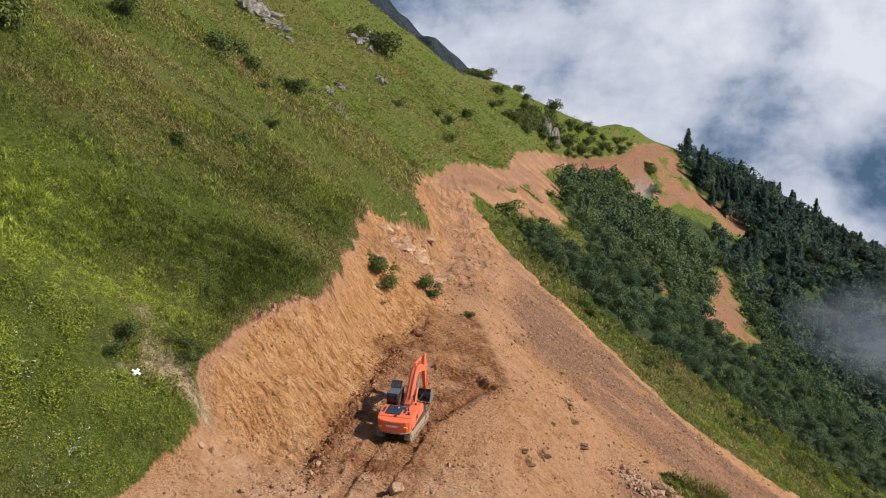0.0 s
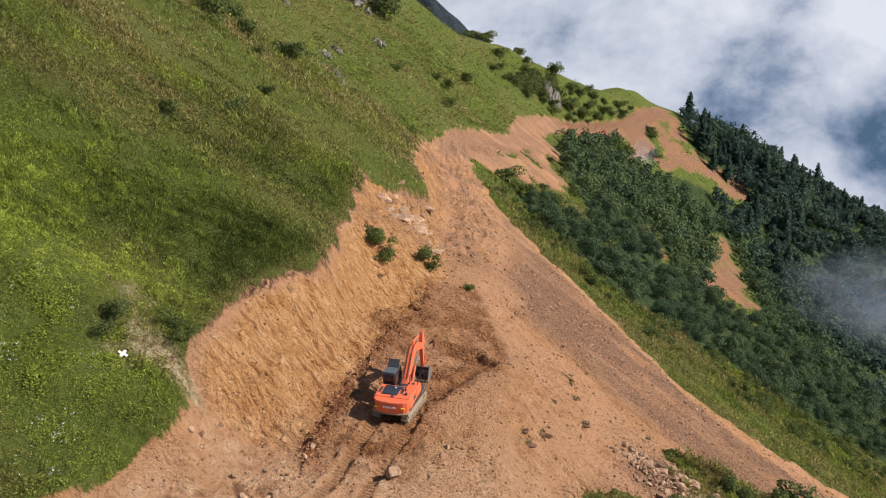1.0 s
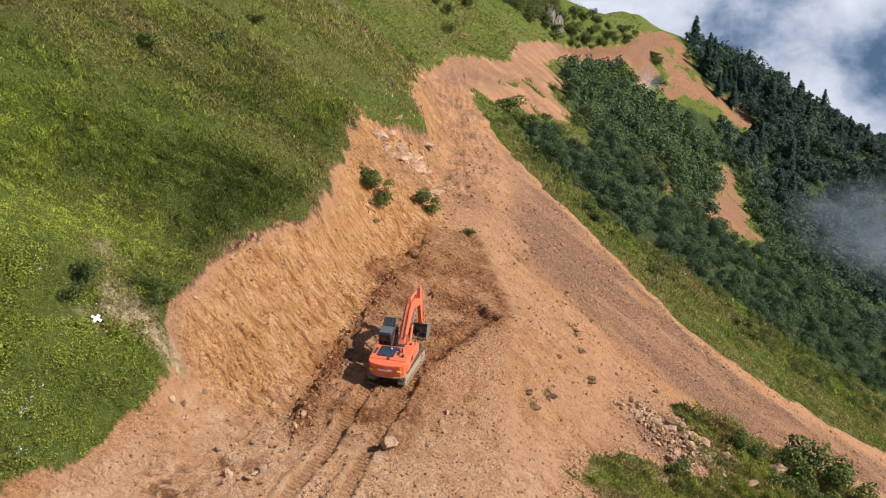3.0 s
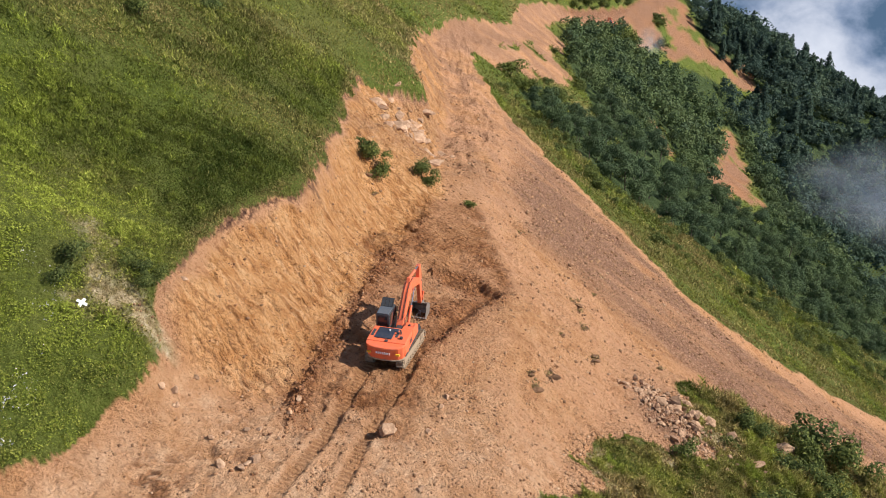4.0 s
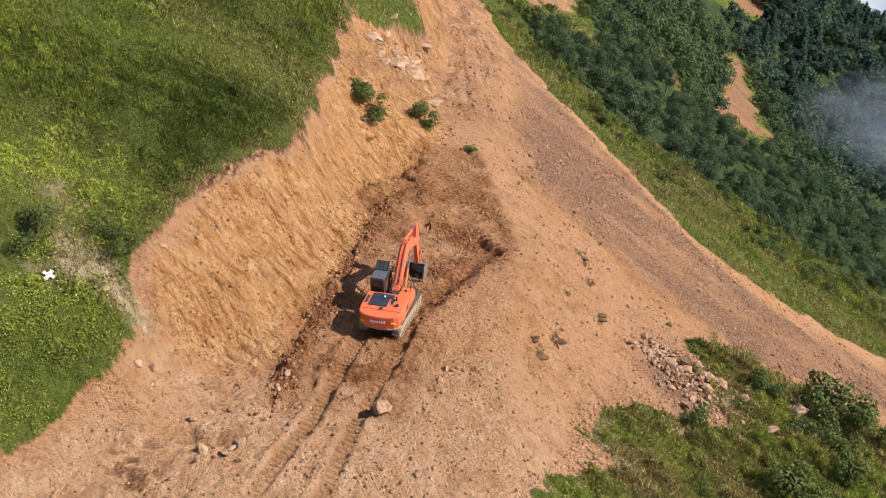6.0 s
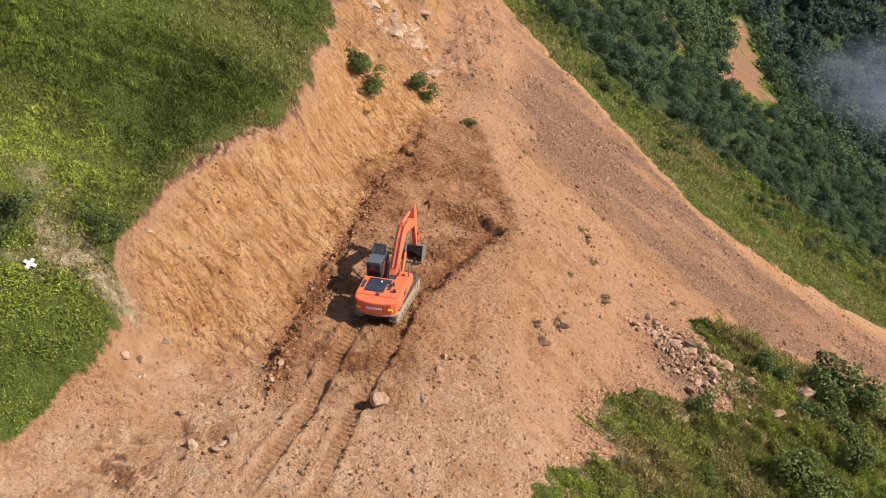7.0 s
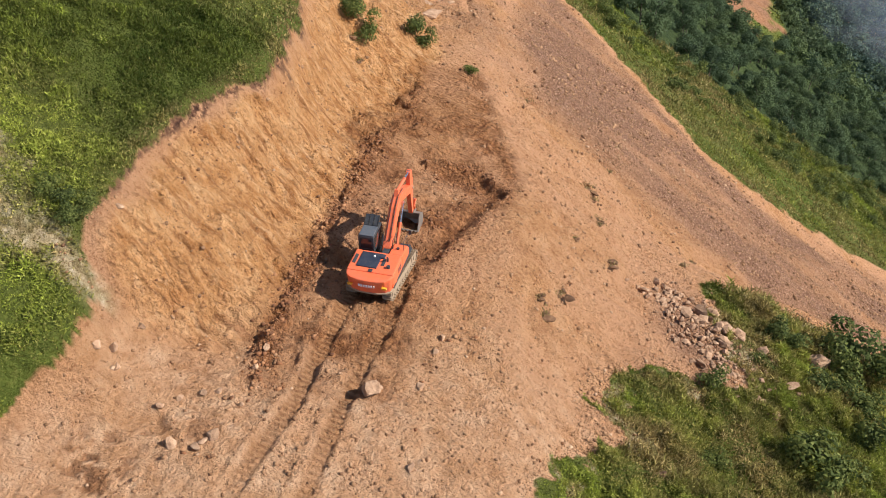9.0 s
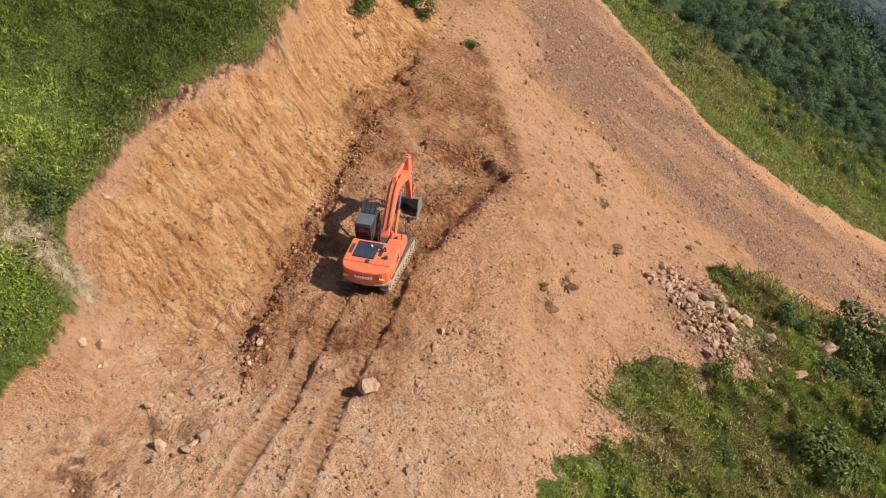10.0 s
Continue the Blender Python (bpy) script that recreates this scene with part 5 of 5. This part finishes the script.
def side_prism(points, x0, x1, bm=None, taper=0.0):
    """A side view (y, z) given thickness from x0 to x1."""
    bm = bm or bmesh.new()
    a = [bm.verts.new((x0, y, z)) for y, z in points]
    b = [bm.verts.new((x1, y, z)) for y, z in points]
    n = len(points)
    bm.faces.new(a[::-1])
    bm.faces.new(b)
    for k in range(n):
        bm.faces.new((a[k], a[(k + 1) % n], b[(k + 1) % n], b[k]))
    bmesh.ops.recalc_face_normals(bm, faces=bm.faces)
    return bm


def plan_prism(points, z0, z1, bm=None):
    """A plan (x, y) given height from z0 to z1."""
    bm = bm or bmesh.new()
    a = [bm.verts.new((x, y, z0)) for x, y in points]
    b = [bm.verts.new((x, y, z1)) for x, y in points]
    n = len(points)
    bm.faces.new(a[::-1])
    bm.faces.new(b)
    for k in range(n):
        bm.faces.new((a[k], a[(k + 1) % n], b[(k + 1) % n], b[k]))
    bmesh.ops.recalc_face_normals(bm, faces=bm.faces)
    return bm


def rod(a, b, r, sides=14, bm=None):
    bm = bm or bmesh.new()
    limb(bm, a, b, r, r, sides)
    return bm


def ram(name, a, b, x, r, parent, share=0.58, m=None):
    """A hydraulic cylinder with its bright rod, from a to b in the side view."""
    pa, pb = Vector((x, *a)), Vector((x, *b))
    mid = pa.lerp(pb, share)
    bm = rod(pa, mid, r)
    limb(bm, pa - (pb - pa).normalized() * 0.02, pa + (pb - pa).normalized() * 0.16, r * 1.15, r * 1.15, 14)
    limb(bm, mid - (pb - pa).normalized() * 0.12, mid + (pb - pa).normalized() * 0.01, r * 1.14, r * 1.14, 14)
    barrel = part(name, bm, ORANGE, parent, m=m or FRONT)
    bm = rod(mid, pb, r * 0.55)
    limb(bm, pb + Vector((-0.09, 0, 0)), pb + Vector((0.09, 0, 0)), r * 1.0, r * 1.0, 12)
    part("piston_rod", bm, CHROME, barrel, "bright chrome rod", m=m or FRONT)
    return barrel


def build_excavator():
    exc = new("excavator")
    exc.matrix_world = EXC_BASE
    tagged(exc, "orange tracked excavator digging on the bench", "excavator")
    # running gear
    bm = box(-0.75, 0.75, -0.95, 0.95, 0.42, 0.86)
    for sx in (-1, 1):
        for sy in (-0.7, 0.7):
            box(min(sx * 0.5, sx * 1.2), max(sx * 0.5, sx * 1.2), sy - 0.2, sy + 0.2, 0.42, 0.72, bm)
    part("undercarriage_frame", bm, RUBBED, exc, "dusty steel frame", bevel=0.03)
    bm = bmesh.new()
    bmesh.ops.create_cone(bm, cap_ends=True, segments=32, radius1=0.72, radius2=0.72, depth=0.24, matrix=Matrix.Translation((0, 0, 0.98)))
    part("slewing_ring", bm, RUBBED, exc)
    half, r = 1.83, 0.44
    lap = 4 * half + 2 * math.pi * r
    shoes = 46
    plate = box(-0.30, 0.30, -0.078, 0.078, -0.018, 0.018)
    for y in (-0.055, 0.0, 0.055):
        box(-0.30, 0.30, y - 0.010, y + 0.010, 0.012, 0.052, plate)
    plate_me = bpy.data.meshes.new("track_shoe")
    plate.to_mesh(plate_me)
    plate.free()
    plate_me.materials.append(RUBBED)
    for sx in (-1, 1):
        x = sx * 1.2
        bm = side_prism([(-half, 0.16), (half, 0.16), (half + 0.1, 0.5), (half - 0.2, 0.72), (-half + 0.2, 0.72), (-half - 0.1, 0.5)], x - 0.17, x + 0.17)
        track = part("track", bm, RUBBED, exc, "dusty steel crawler track", bevel=0.03)
        for name, y, rad in (("sprocket", -half, 0.37), ("idler", half, 0.39)):
            bm = rod((x - 0.21, y, r + 0.05), (x + 0.21, y, r + 0.05), rad, 22)
            limb(bm, (x - 0.26, y, r + 0.05), (x + 0.26, y, r + 0.05), rad * 0.45, rad * 0.45, 16)
            part(name, bm, RUBBED, track)
        for k in range(7):
            y = -half + 0.45 + k * (2 * half - 0.9) / 6
            part("roller", rod((x - 0.2, y, 0.17), (x + 0.2, y, 0.17), 0.12, 12), RUBBED, track)
        for y in (-0.6, 0.6):
            part("carrier_roller", rod((x - 0.1, y, 0.80), (x + 0.1, y, 0.80), 0.085, 12), RUBBED, track)
        for k in range(shoes):
            s = k * lap / shoes
            if s < 2 * half:
                y, z, a = -half + s, 0.05, 180
            elif s < 2 * half + math.pi * r:
                q = (s - 2 * half) / r
                y, z, a = half + r * math.sin(q), 0.05 + r - r * math.cos(q), 180 + math.degrees(q)
            elif s < 4 * half + math.pi * r:
                y, z, a = half - (s - 2 * half - math.pi * r), 0.05 + 2 * r, 0
            else:
                q = (s - 4 * half - math.pi * r) / r
                y, z, a = -half - r * math.sin(q), 0.05 + r + r * math.cos(q), math.degrees(q)
            ob = new("track_shoe", plate_me)
            ob.parent = track
            ob.matrix_basis = pose(x, y, z, a, 0, 0)
    # house
    bm = plan_prism([(-1.44, -2.2), (1.44, -2.2), (1.44, 1.75), (0.62, 1.75), (0.5, 1.3), (-0.42, 1.3), (-0.5, 1.95), (-1.44, 1.95)], 1.08, 1.26)
    part("deck", bm, CHARCOAL, exc, "black house deck", m=UPPER, bevel=0.02)
    tail = [(-1.46, -1.55), (-1.46, -2.35), (-1.36, -2.72), (-1.08, -2.95), (-0.6, -3.09), (0, -3.13), (0.6, -3.09), (1.08, -2.95), (1.36, -2.72), (1.46, -2.35), (1.46, -1.55)]
    bm = plan_prism(tail, 1.10, 2.20)
    for v in bm.verts:
        if v.co.z < 1.5 and v.co.y < -2:
            v.co.y += 0.20
            v.co.x *= 0.95
    weight = part("counterweight", bm, ORANGE, exc, "rounded orange counterweight", m=UPPER, bevel=0.09)
    bm = plan_prism([(x * 0.99, y + 0.19) for x, y in tail[1:-1]], 1.02, 1.13)
    part("skirt", bm, RUBBED, weight, "dusty lower rim", m=UPPER, bevel=0.02)
    for sx in (-1, 1):
        bm = box(sx * 1.06 - 0.15, sx * 1.06 + 0.15, -3.06, -2.92, 1.62, 1.75)
        part("reflector", bm, AMBER, weight, "yellow reflector plate", m=UPPER @ pose(0, 0, 0, 0, 0, 0), bevel=0.01)
    for k in range(7):        # seven plain white strokes where the maker's name stands
        w = 0.052 if k != 6 else 0.02
        x = -0.46 + k * 0.155
        y = -3.135 + 0.045 * (x / 0.6) ** 2
        part("white_mark", box(x - w, x + w, y - 0.012, y + 0.03, 1.70, 1.86), WHITE, weight, m=UPPER)
    # engine cover with its black centre panel
    bm = box(-1.44, 1.44, -2.35, -0.42, 1.26, 2.26)
    hood = part("engine_cover", bm, ORANGE, exc, "orange engine cover", m=UPPER, bevel=0.07)
    part("centre_panel", box(-0.96, 0.30, -2.0, -0.62, 2.24, 2.33), NAVY, hood, "dark blue-black glossy panel", m=UPPER, bevel=0.03)
    part("panel_cap", rod((-0.1, -0.98, 2.33), (-0.1, -0.98, 2.40), 0.06, 12), WHITE, hood, "small pale cap", m=UPPER)
    part("panel_notch", box(0.16, 0.52, -1.02, -0.66, 2.25, 2.345), NAVY, hood, m=UPPER, bevel=0.02)
    part("grille", box(0.46, 0.66, -1.65, -0.95, 2.24, 2.285), CHARCOAL, hood, "black side grille", m=UPPER, bevel=0.012)
    part("grille", box(-1.32, -1.12, -1.75, -0.9, 2.24, 2.28), CHARCOAL, hood, m=UPPER, bevel=0.012)
    part("latch", box(-0.12, 0.12, -2.34, -2.08, 2.24, 2.29), CHARCOAL, hood, m=UPPER, bevel=0.01)
    bm = rod((0.78, -1.15, 2.2), (0.78, -1.15, 2.52), 0.055)
    limb(bm, (0.78, -1.15, 2.5), (0.78, -1.26, 2.62), 0.055, 0.06, 12)
    part("exhaust_pipe", bm, CHARCOAL, hood, m=UPPER)
    part("air_intake", rod((0.98, -1.75, 2.24), (0.98, -1.75, 2.42), 0.11), CHARCOAL, hood, m=UPPER)
    for sx in (-1, 1):
        bm = box(min(sx * 1.425, sx * 1.455), max(sx * 1.425, sx * 1.455), -2.2, -0.6, 1.34, 2.12)
        door = part("side_door", bm, ORANGE, exc, m=UPPER, bevel=0.012)
        for k in range(6):
            part("slot", box(min(sx * 1.45, sx * 1.462), max(sx * 1.45, sx * 1.462), -1.3 + k * 0.1, -1.25 + k * 0.1, 1.55, 1.95), CHARCOAL, door, m=UPPER)
    # tank, tool box and steps on the right
    bm = side_prism([(-0.42, 1.26), (1.05, 1.26), (1.05, 1.78), (0.75, 2.12), (-0.42, 2.24)], 0.60, 1.44)
    tank = part("tank", bm, ORANGE, exc, "orange tank and tool box", m=UPPER, bevel=0.05)
    part("filler_cap", rod((1.0, 0.25, 2.1), (1.0, 0.25, 2.24), 0.09), CHARCOAL, tank, m=UPPER)
    part("step", box(0.72, 1.40, 1.05, 1.65, 1.26, 1.52), CHARCOAL, tank, "black tread step", m=UPPER, bevel=0.02)
    part("valve_cover", box(0.12, 0.52, -0.42, 0.1, 1.26, 2.2), CHARCOAL, tank, m=UPPER, bevel=0.03)
    for x in (0.66, 1.36):
        bm = rod((x, 1.0, 1.75), (x, 1.0, 2.75), 0.022, 8)
        limb(bm, (x, 1.0, 2.75), (x, 0.2, 2.75), 0.022, 0.022, 8)
        limb(bm, (x, 0.2, 2.75), (x, 0.2, 2.15), 0.022, 0.022, 8)
        part("handrail", bm, CHARCOAL, tank, "thin black handrail", m=UPPER)
    bm = rod((1.36, 1.0, 2.75), (1.5, 1.15, 2.85), 0.018, 8)
    box(1.44, 1.60, 1.13, 1.17, 2.72, 3.02, bm)
    part("mirror", bm, CHARCOAL, tank, m=UPPER)
    # cab
    bm = side_prism([(-0.10, 1.26), (1.92, 1.26), (1.92, 1.75), (1.62, 2.98), (1.50, 3.05), (-0.05, 3.05), (-0.10, 2.98)], -1.44, -0.44)
    cab = part("cab", bm, CHARCOAL, exc, "dark grey operator's cab", m=UPPER, bevel=0.05)
    part("cab_roof", box(-1.40, -0.48, -0.06, 0.95, 3.03, 3.11), SLATE, cab, "slate-grey roof panel", m=UPPER, bevel=0.03)
    bm = box(-0.46, 0.46, 0.0, 0.72, -0.03, 0.03)
    part("roof_guard", bm, CHARCOAL, cab, "raised black roof hatch", m=UPPER @ pose(-0.94, 0.98, 3.10, 38, 0, 0), bevel=0.02)
    for k in range(4):
        bm = box(-0.46 + k * 0.29, -0.41 + k * 0.29, 0.02, 0.70, 0.03, 0.06)
        part("guard_bar", bm, RUBBER, cab, m=UPPER @ pose(-0.94, 0.98, 3.10, 38, 0, 0))
    part("rear_window", box(-1.30, -0.58, -0.118, -0.09, 2.15, 2.86), GLASS, cab, "dark rear window", m=UPPER, bevel=0.01)
    for x0, x1 in ((-1.457, -1.43), (-0.45, -0.423)):
        part("side_window", side_prism([(0.02, 2.05), (0.78, 2.05), (0.78, 2.9), (0.02, 2.9)], x0, x1), GLASS, cab, m=UPPER)
        part("side_window", side_prism([(0.88, 2.05), (1.72, 2.05), (1.56, 2.9), (0.88, 2.9)], x0, x1), GLASS, cab, m=UPPER)
    part("front_window", side_prism([(1.86, 1.85), (1.90, 1.86), (1.66, 2.92), (1.62, 2.92)], -1.34, -0.54), GLASS, cab, m=UPPER @ Matrix.Translation((0, 0.03, 0)))
    part("door_handle", box(-1.475, -1.45, 0.80, 0.86, 1.7, 1.95), RUBBER, cab, m=UPPER)
    for x in (-1.25, -0.65):
        part("work_lamp", rod((x, 1.42, 3.14), (x, 1.54, 3.14), 0.07, 12), RUBBER, cab, m=UPPER)
    # boom, arm and bucket, in the plane of the house's middle
    bm = side_prism([(0.10, 1.55), (0.45, 1.38), (0.85, 1.95), (2.35, 3.72), (3.0, 4.02), (5.0, 3.62), (5.38, 3.62), (5.45, 3.92), (5.1, 4.08), (3.3, 4.66), (2.35, 4.62), (1.75, 4.12), (0.30, 2.05)], -0.22, 0.30)
    boom = part("boom", bm, ORANGE, exc, "bent orange boom", m=FRONT, bevel=0.04)
    part("boom_foot", side_prism([(-0.1, 1.26), (0.95, 1.26), (0.6, 2.0), (0.2, 2.1)], -0.36, -0.27), CHARCOAL, boom, m=FRONT, bevel=0.01)
    part("boom_foot", side_prism([(-0.1, 1.26), (0.95, 1.26), (0.6, 2.0), (0.2, 2.1)], 0.35, 0.44), CHARCOAL, boom, m=FRONT, bevel=0.01)
    for x in (-0.33, 0.41):
        ram("boom_cylinder", (1.15, 1.45), (2.75, 4.02), x, 0.095, exc)
        part("pin", rod((x - 0.1, 2.75, 4.02), (x + 0.1, 2.75, 4.02), 0.075, 12), RUBBED, boom, m=FRONT)
    for x in (-0.10, 0.18):     # hoses along the back of the boom
        bm = rod((x, 0.5, 2.40), (x, 1.75, 4.17), 0.022, 8)
        limb(bm, (x, 1.75, 4.17), (x, 2.35, 4.67), 0.022, 0.022, 8)
        limb(bm, (x, 2.35, 4.67), (x, 3.3, 4.71), 0.022, 0.022, 8)
        part("hose", bm, RUBBER, boom, m=FRONT)
    ram("arm_cylinder", (2.55, 4.88), (5.19, 4.98), 0.04, 0.10, exc, 0.62)
    part("bracket", side_prism([(2.3, 4.55), (2.85, 4.62), (2.6, 4.98), (2.45, 4.98)], -0.08, 0.16), ORANGE, boom, m=FRONT)
    bm = side_prism([(5.28, 5.05), (5.62, 5.08), (5.78, 4.3), (5.72, 3.6), (5.55, 1.55), (5.30, 1.52), (5.08, 3.55), (5.10, 4.05)], -0.11, 0.19)
    arm = part("arm", bm, ORANGE, exc, "orange dipper arm", m=ARM, bevel=0.035)
    part("pin", rod((-0.26, 5.32, 3.82), (0.34, 5.32, 3.82), 0.10, 14), RUBBED, arm, m=ARM)
    ram("bucket_cylinder", (5.80, 4.35), (6.02, 2.25), 0.04, 0.08, exc, 0.60, ARM)
    for x in (-0.17, 0.25):
        part("link", side_prism([(5.48, 2.02), (5.56, 1.95), (6.06, 2.2), (6.0, 2.32)], x - 0.025, x + 0.025), ORANGE, arm, m=ARM)
    part("link", side_prism([(5.96, 2.3), (6.08, 2.26), (5.98, 1.42), (5.86, 1.42)], -0.10, 0.18), ORANGE, arm, m=ARM)
    # the bucket is open towards the machine: bent shell, two cheeks, lip and teeth
    shell = [(5.28, 1.55), (5.95, 1.55), (6.28, 1.25), (6.38, 0.85), (6.22, 0.42), (5.85, 0.16), (5.42, 0.10), (4.98, 0.20)]
    inner = [(y * 0.93 + 5.5 * 0.07, z * 0.93 + 0.85 * 0.07) for y, z in shell]
    bm = side_prism(shell + inner[::-1], -0.68, 0.76)
    bucket = part("bucket", bm, WORN, exc, "worn steel digging bucket", m=CURL, bevel=0.012)
    for x in (-0.72, 0.76):
        bm = side_prism([(5.26, 1.58), (5.98, 1.58), (6.32, 1.26), (6.42, 0.85), (6.25, 0.40), (5.86, 0.12), (5.42, 0.06), (4.96, 0.17), (5.10, 0.72), (5.02, 1.18)], x, x + 0.05)
        part("cheek", bm, WORN, bucket, m=CURL, bevel=0.01)
    for k in range(5):
        x = -0.62 + k * 0.32
        part("tooth", side_prism([(5.02, 0.27), (5.06, 0.12), (4.70, 0.20), (4.69, 0.24)], x - 0.055, x + 0.055), WORN, bucket, m=CURL, bevel=0.01)
    for x in (-0.20, 0.24):
        part("ear", side_prism([(5.22, 1.52), (6.06, 1.52), (6.0, 1.78), (5.75, 1.72), (5.45, 1.78)], x, x + 0.05), WORN, bucket, m=CURL)
    return exc


build_excavator()


def build_marker():
    """Two crossed white boards laid on the ledge as a survey mark."""
    bm = box(-0.30, 0.30, -0.085, 0.085, 0, 0.03)
    box(-0.085, 0.085, 0.085, 0.30, 0.0, 0.03, bm)
    box(-0.085, 0.085, -0.30, -0.085, 0.0, 0.03, bm)
    x, y = -19.3, 49.6
    ob = finish("survey_cross", bm, WHITE)
    up = ground_normal(x, y, 0.8).to_track_quat("Z", "Y").to_matrix().to_4x4()
    ob.matrix_world = Matrix.Translation(spot(x, y, 0.14)) @ up @ pose(0, 0, 0, 0, 0, 28)
    tagged(ob, "white painted survey cross lying on the bare ledge", "survey mark")


build_marker()

# ---------------------------------------------------------------- distance
def far_mountain():
    """A wooded ridge far behind the shoulder of the hill."""
    xs, us = np.linspace(-900, 420, 200), np.linspace(0, 1, 26)
    gx, gu = np.meshgrid(xs, us)
    crest = -105 - 0.84 * gx + 5 * fractal(gx / 50, gx * 0 + 3, 401, 4)
    gz = crest - 330 * (1 - gu) ** 1.1 + 26 * fractal(gx / 60, gu * 6, 411, 4) * (1 - 0.6 * gu)
    gy = 1500 + 480 * gu + 40 * fractal(gx / 90, gu * 4, 421, 3)
    h, w = gx.shape
    k = np.arange(h * w).reshape(h, w)
    quads = np.stack([k[:-1, :-1], k[:-1, 1:], k[1:, 1:], k[1:, :-1]], -1).reshape(-1, 4)
    me = bpy.data.meshes.new("distant_mountain")
    fill_mesh(me, np.stack([gx, gy, gz], -1).reshape(-1, 3), quads)
    me.materials.append(FAR_WOOD)
    return tagged(new("distant_mountain", me), "distant blue-grey wooded mountain ridge", "mountain", kind="structure")


def make_far_wood():
    m = Nodes("distant_woods", 1.0)
    # woods tinted blue, the haze of the distance painted into them
    c = m.ramp(m.noise(0.03, 6, 0.7), (0.35, (0.010, 0.018, 0.026)), (0.65, (0.026, 0.038, 0.048)))
    m.bump(m.noise(0.06, 5, 0.7), 12.0, 1.0)
    return m.done(c)


FAR_WOOD = make_far_wood()
far_mountain()


# a second machine far along the road, at the foot of the bank
far_machine = copy_thing(bpy.data.objects["excavator"], pose(*spot(84.5, 439.5), 0, 0, 70) @ Matrix.Scale(0.93, 4))
far_machine.matrix_basis = pose(*spot(84.5, 439.5, 0.3), 0, 0, 15) @ Matrix.Scale(0.8, 4)
tagged(far_machine, "orange excavator far off along the mountain road", "excavator")
for k, (x, y, s) in enumerate([(175, 501, 2.2), (180, 503, 1.8), (176, 494, 2.0), (171, 497, 1.5), (183, 500, 1.6), (178, 498, 2.4)]):
    place_rock("rock", x, y, (s * 1.2, s, s * 0.8), 400 + k, "pale rock spilled on the ridge", sink=0.2, group="rocks on the ridge", detail=2)


def make_mist():
    """Thin valley cloud: see-through, thicker in its middle, torn at its rim."""
    m = Nodes("mist", 1.0)
    m.n.remove(m.b)
    white, clear, mix = m.n.new("ShaderNodeBsdfDiffuse"), m.n.new("ShaderNodeBsdfTransparent"), m.n.new("ShaderNodeMixShader")
    white.inputs["Color"].default_value = (0.86, 0.88, 0.92, 1)
    glow = m.n.new("ShaderNodeBsdfTranslucent")
    glow.inputs["Color"].default_value = (0.80, 0.84, 0.90, 1)
    both = m.n.new("ShaderNodeMixShader")
    m.l.new(white.outputs[0], both.inputs[1])
    m.l.new(glow.outputs[0], both.inputs[2])
    ball = m.n.new("ShaderNodeTexGradient")
    ball.gradient_type = "SPHERICAL"
    m.l.new(m.coords((1, 1, 1)), ball.inputs["Vector"])
    wisps = m.noise(2.6, 7, 0.62, at=m.coords((1.0, 1.0, 1.0)), warp=0.5)
    thick = m.math("MULTIPLY", m.ramp(ball.outputs["Fac"], (0.02, 0.0), (0.75, 1.0)), m.ramp(wisps, (0.38, 0.0), (0.68, 0.27)))
    m.l.new(thick, mix.inputs[0])
    m.l.new(clear.outputs[0], mix.inputs[1])
    m.l.new(both.outputs[0], mix.inputs[2])
    m.l.new(mix.outputs[0], m.out.inputs["Surface"])
    return m.mat


def mist_bank(x, y, z, sx, sy, sz, turn, label):
    """A few billowing veils, one behind the other."""
    bm = bmesh.new()
    for k in range(4):
        bmesh.ops.create_grid(bm, x_segments=14, y_segments=10, size=1.0, matrix=pose(0, -0.3 + 0.2 * k, 0, 78, 0, 6 * k - 9))
    for v in bm.verts:
        v.co += 0.16 * noise.noise_vector(v.co * 1.7 + Vector((x, 0, 0)))
    ob = finish("mist", bm, MIST, smooth=True)
    ob.matrix_world = pose(x, y, z, 0, 0, turn) @ Matrix.Diagonal((sx, sy, sz, 1))
    ob.visible_shadow = False
    tagged(ob, label, "mist", kind="stuff")


MIST = make_mist()
mist_bank(180, 322, -104, 44, 22, 24, -28, "thin white valley mist drifting over the woods")
mist_bank(218, 352, -120, 60, 24, 24, -28, "thin white valley mist drifting over the woods")
mist_bank(*spot(103, 436, 5), 9, 8, 10, 10, "pale dust rising beside the far road")
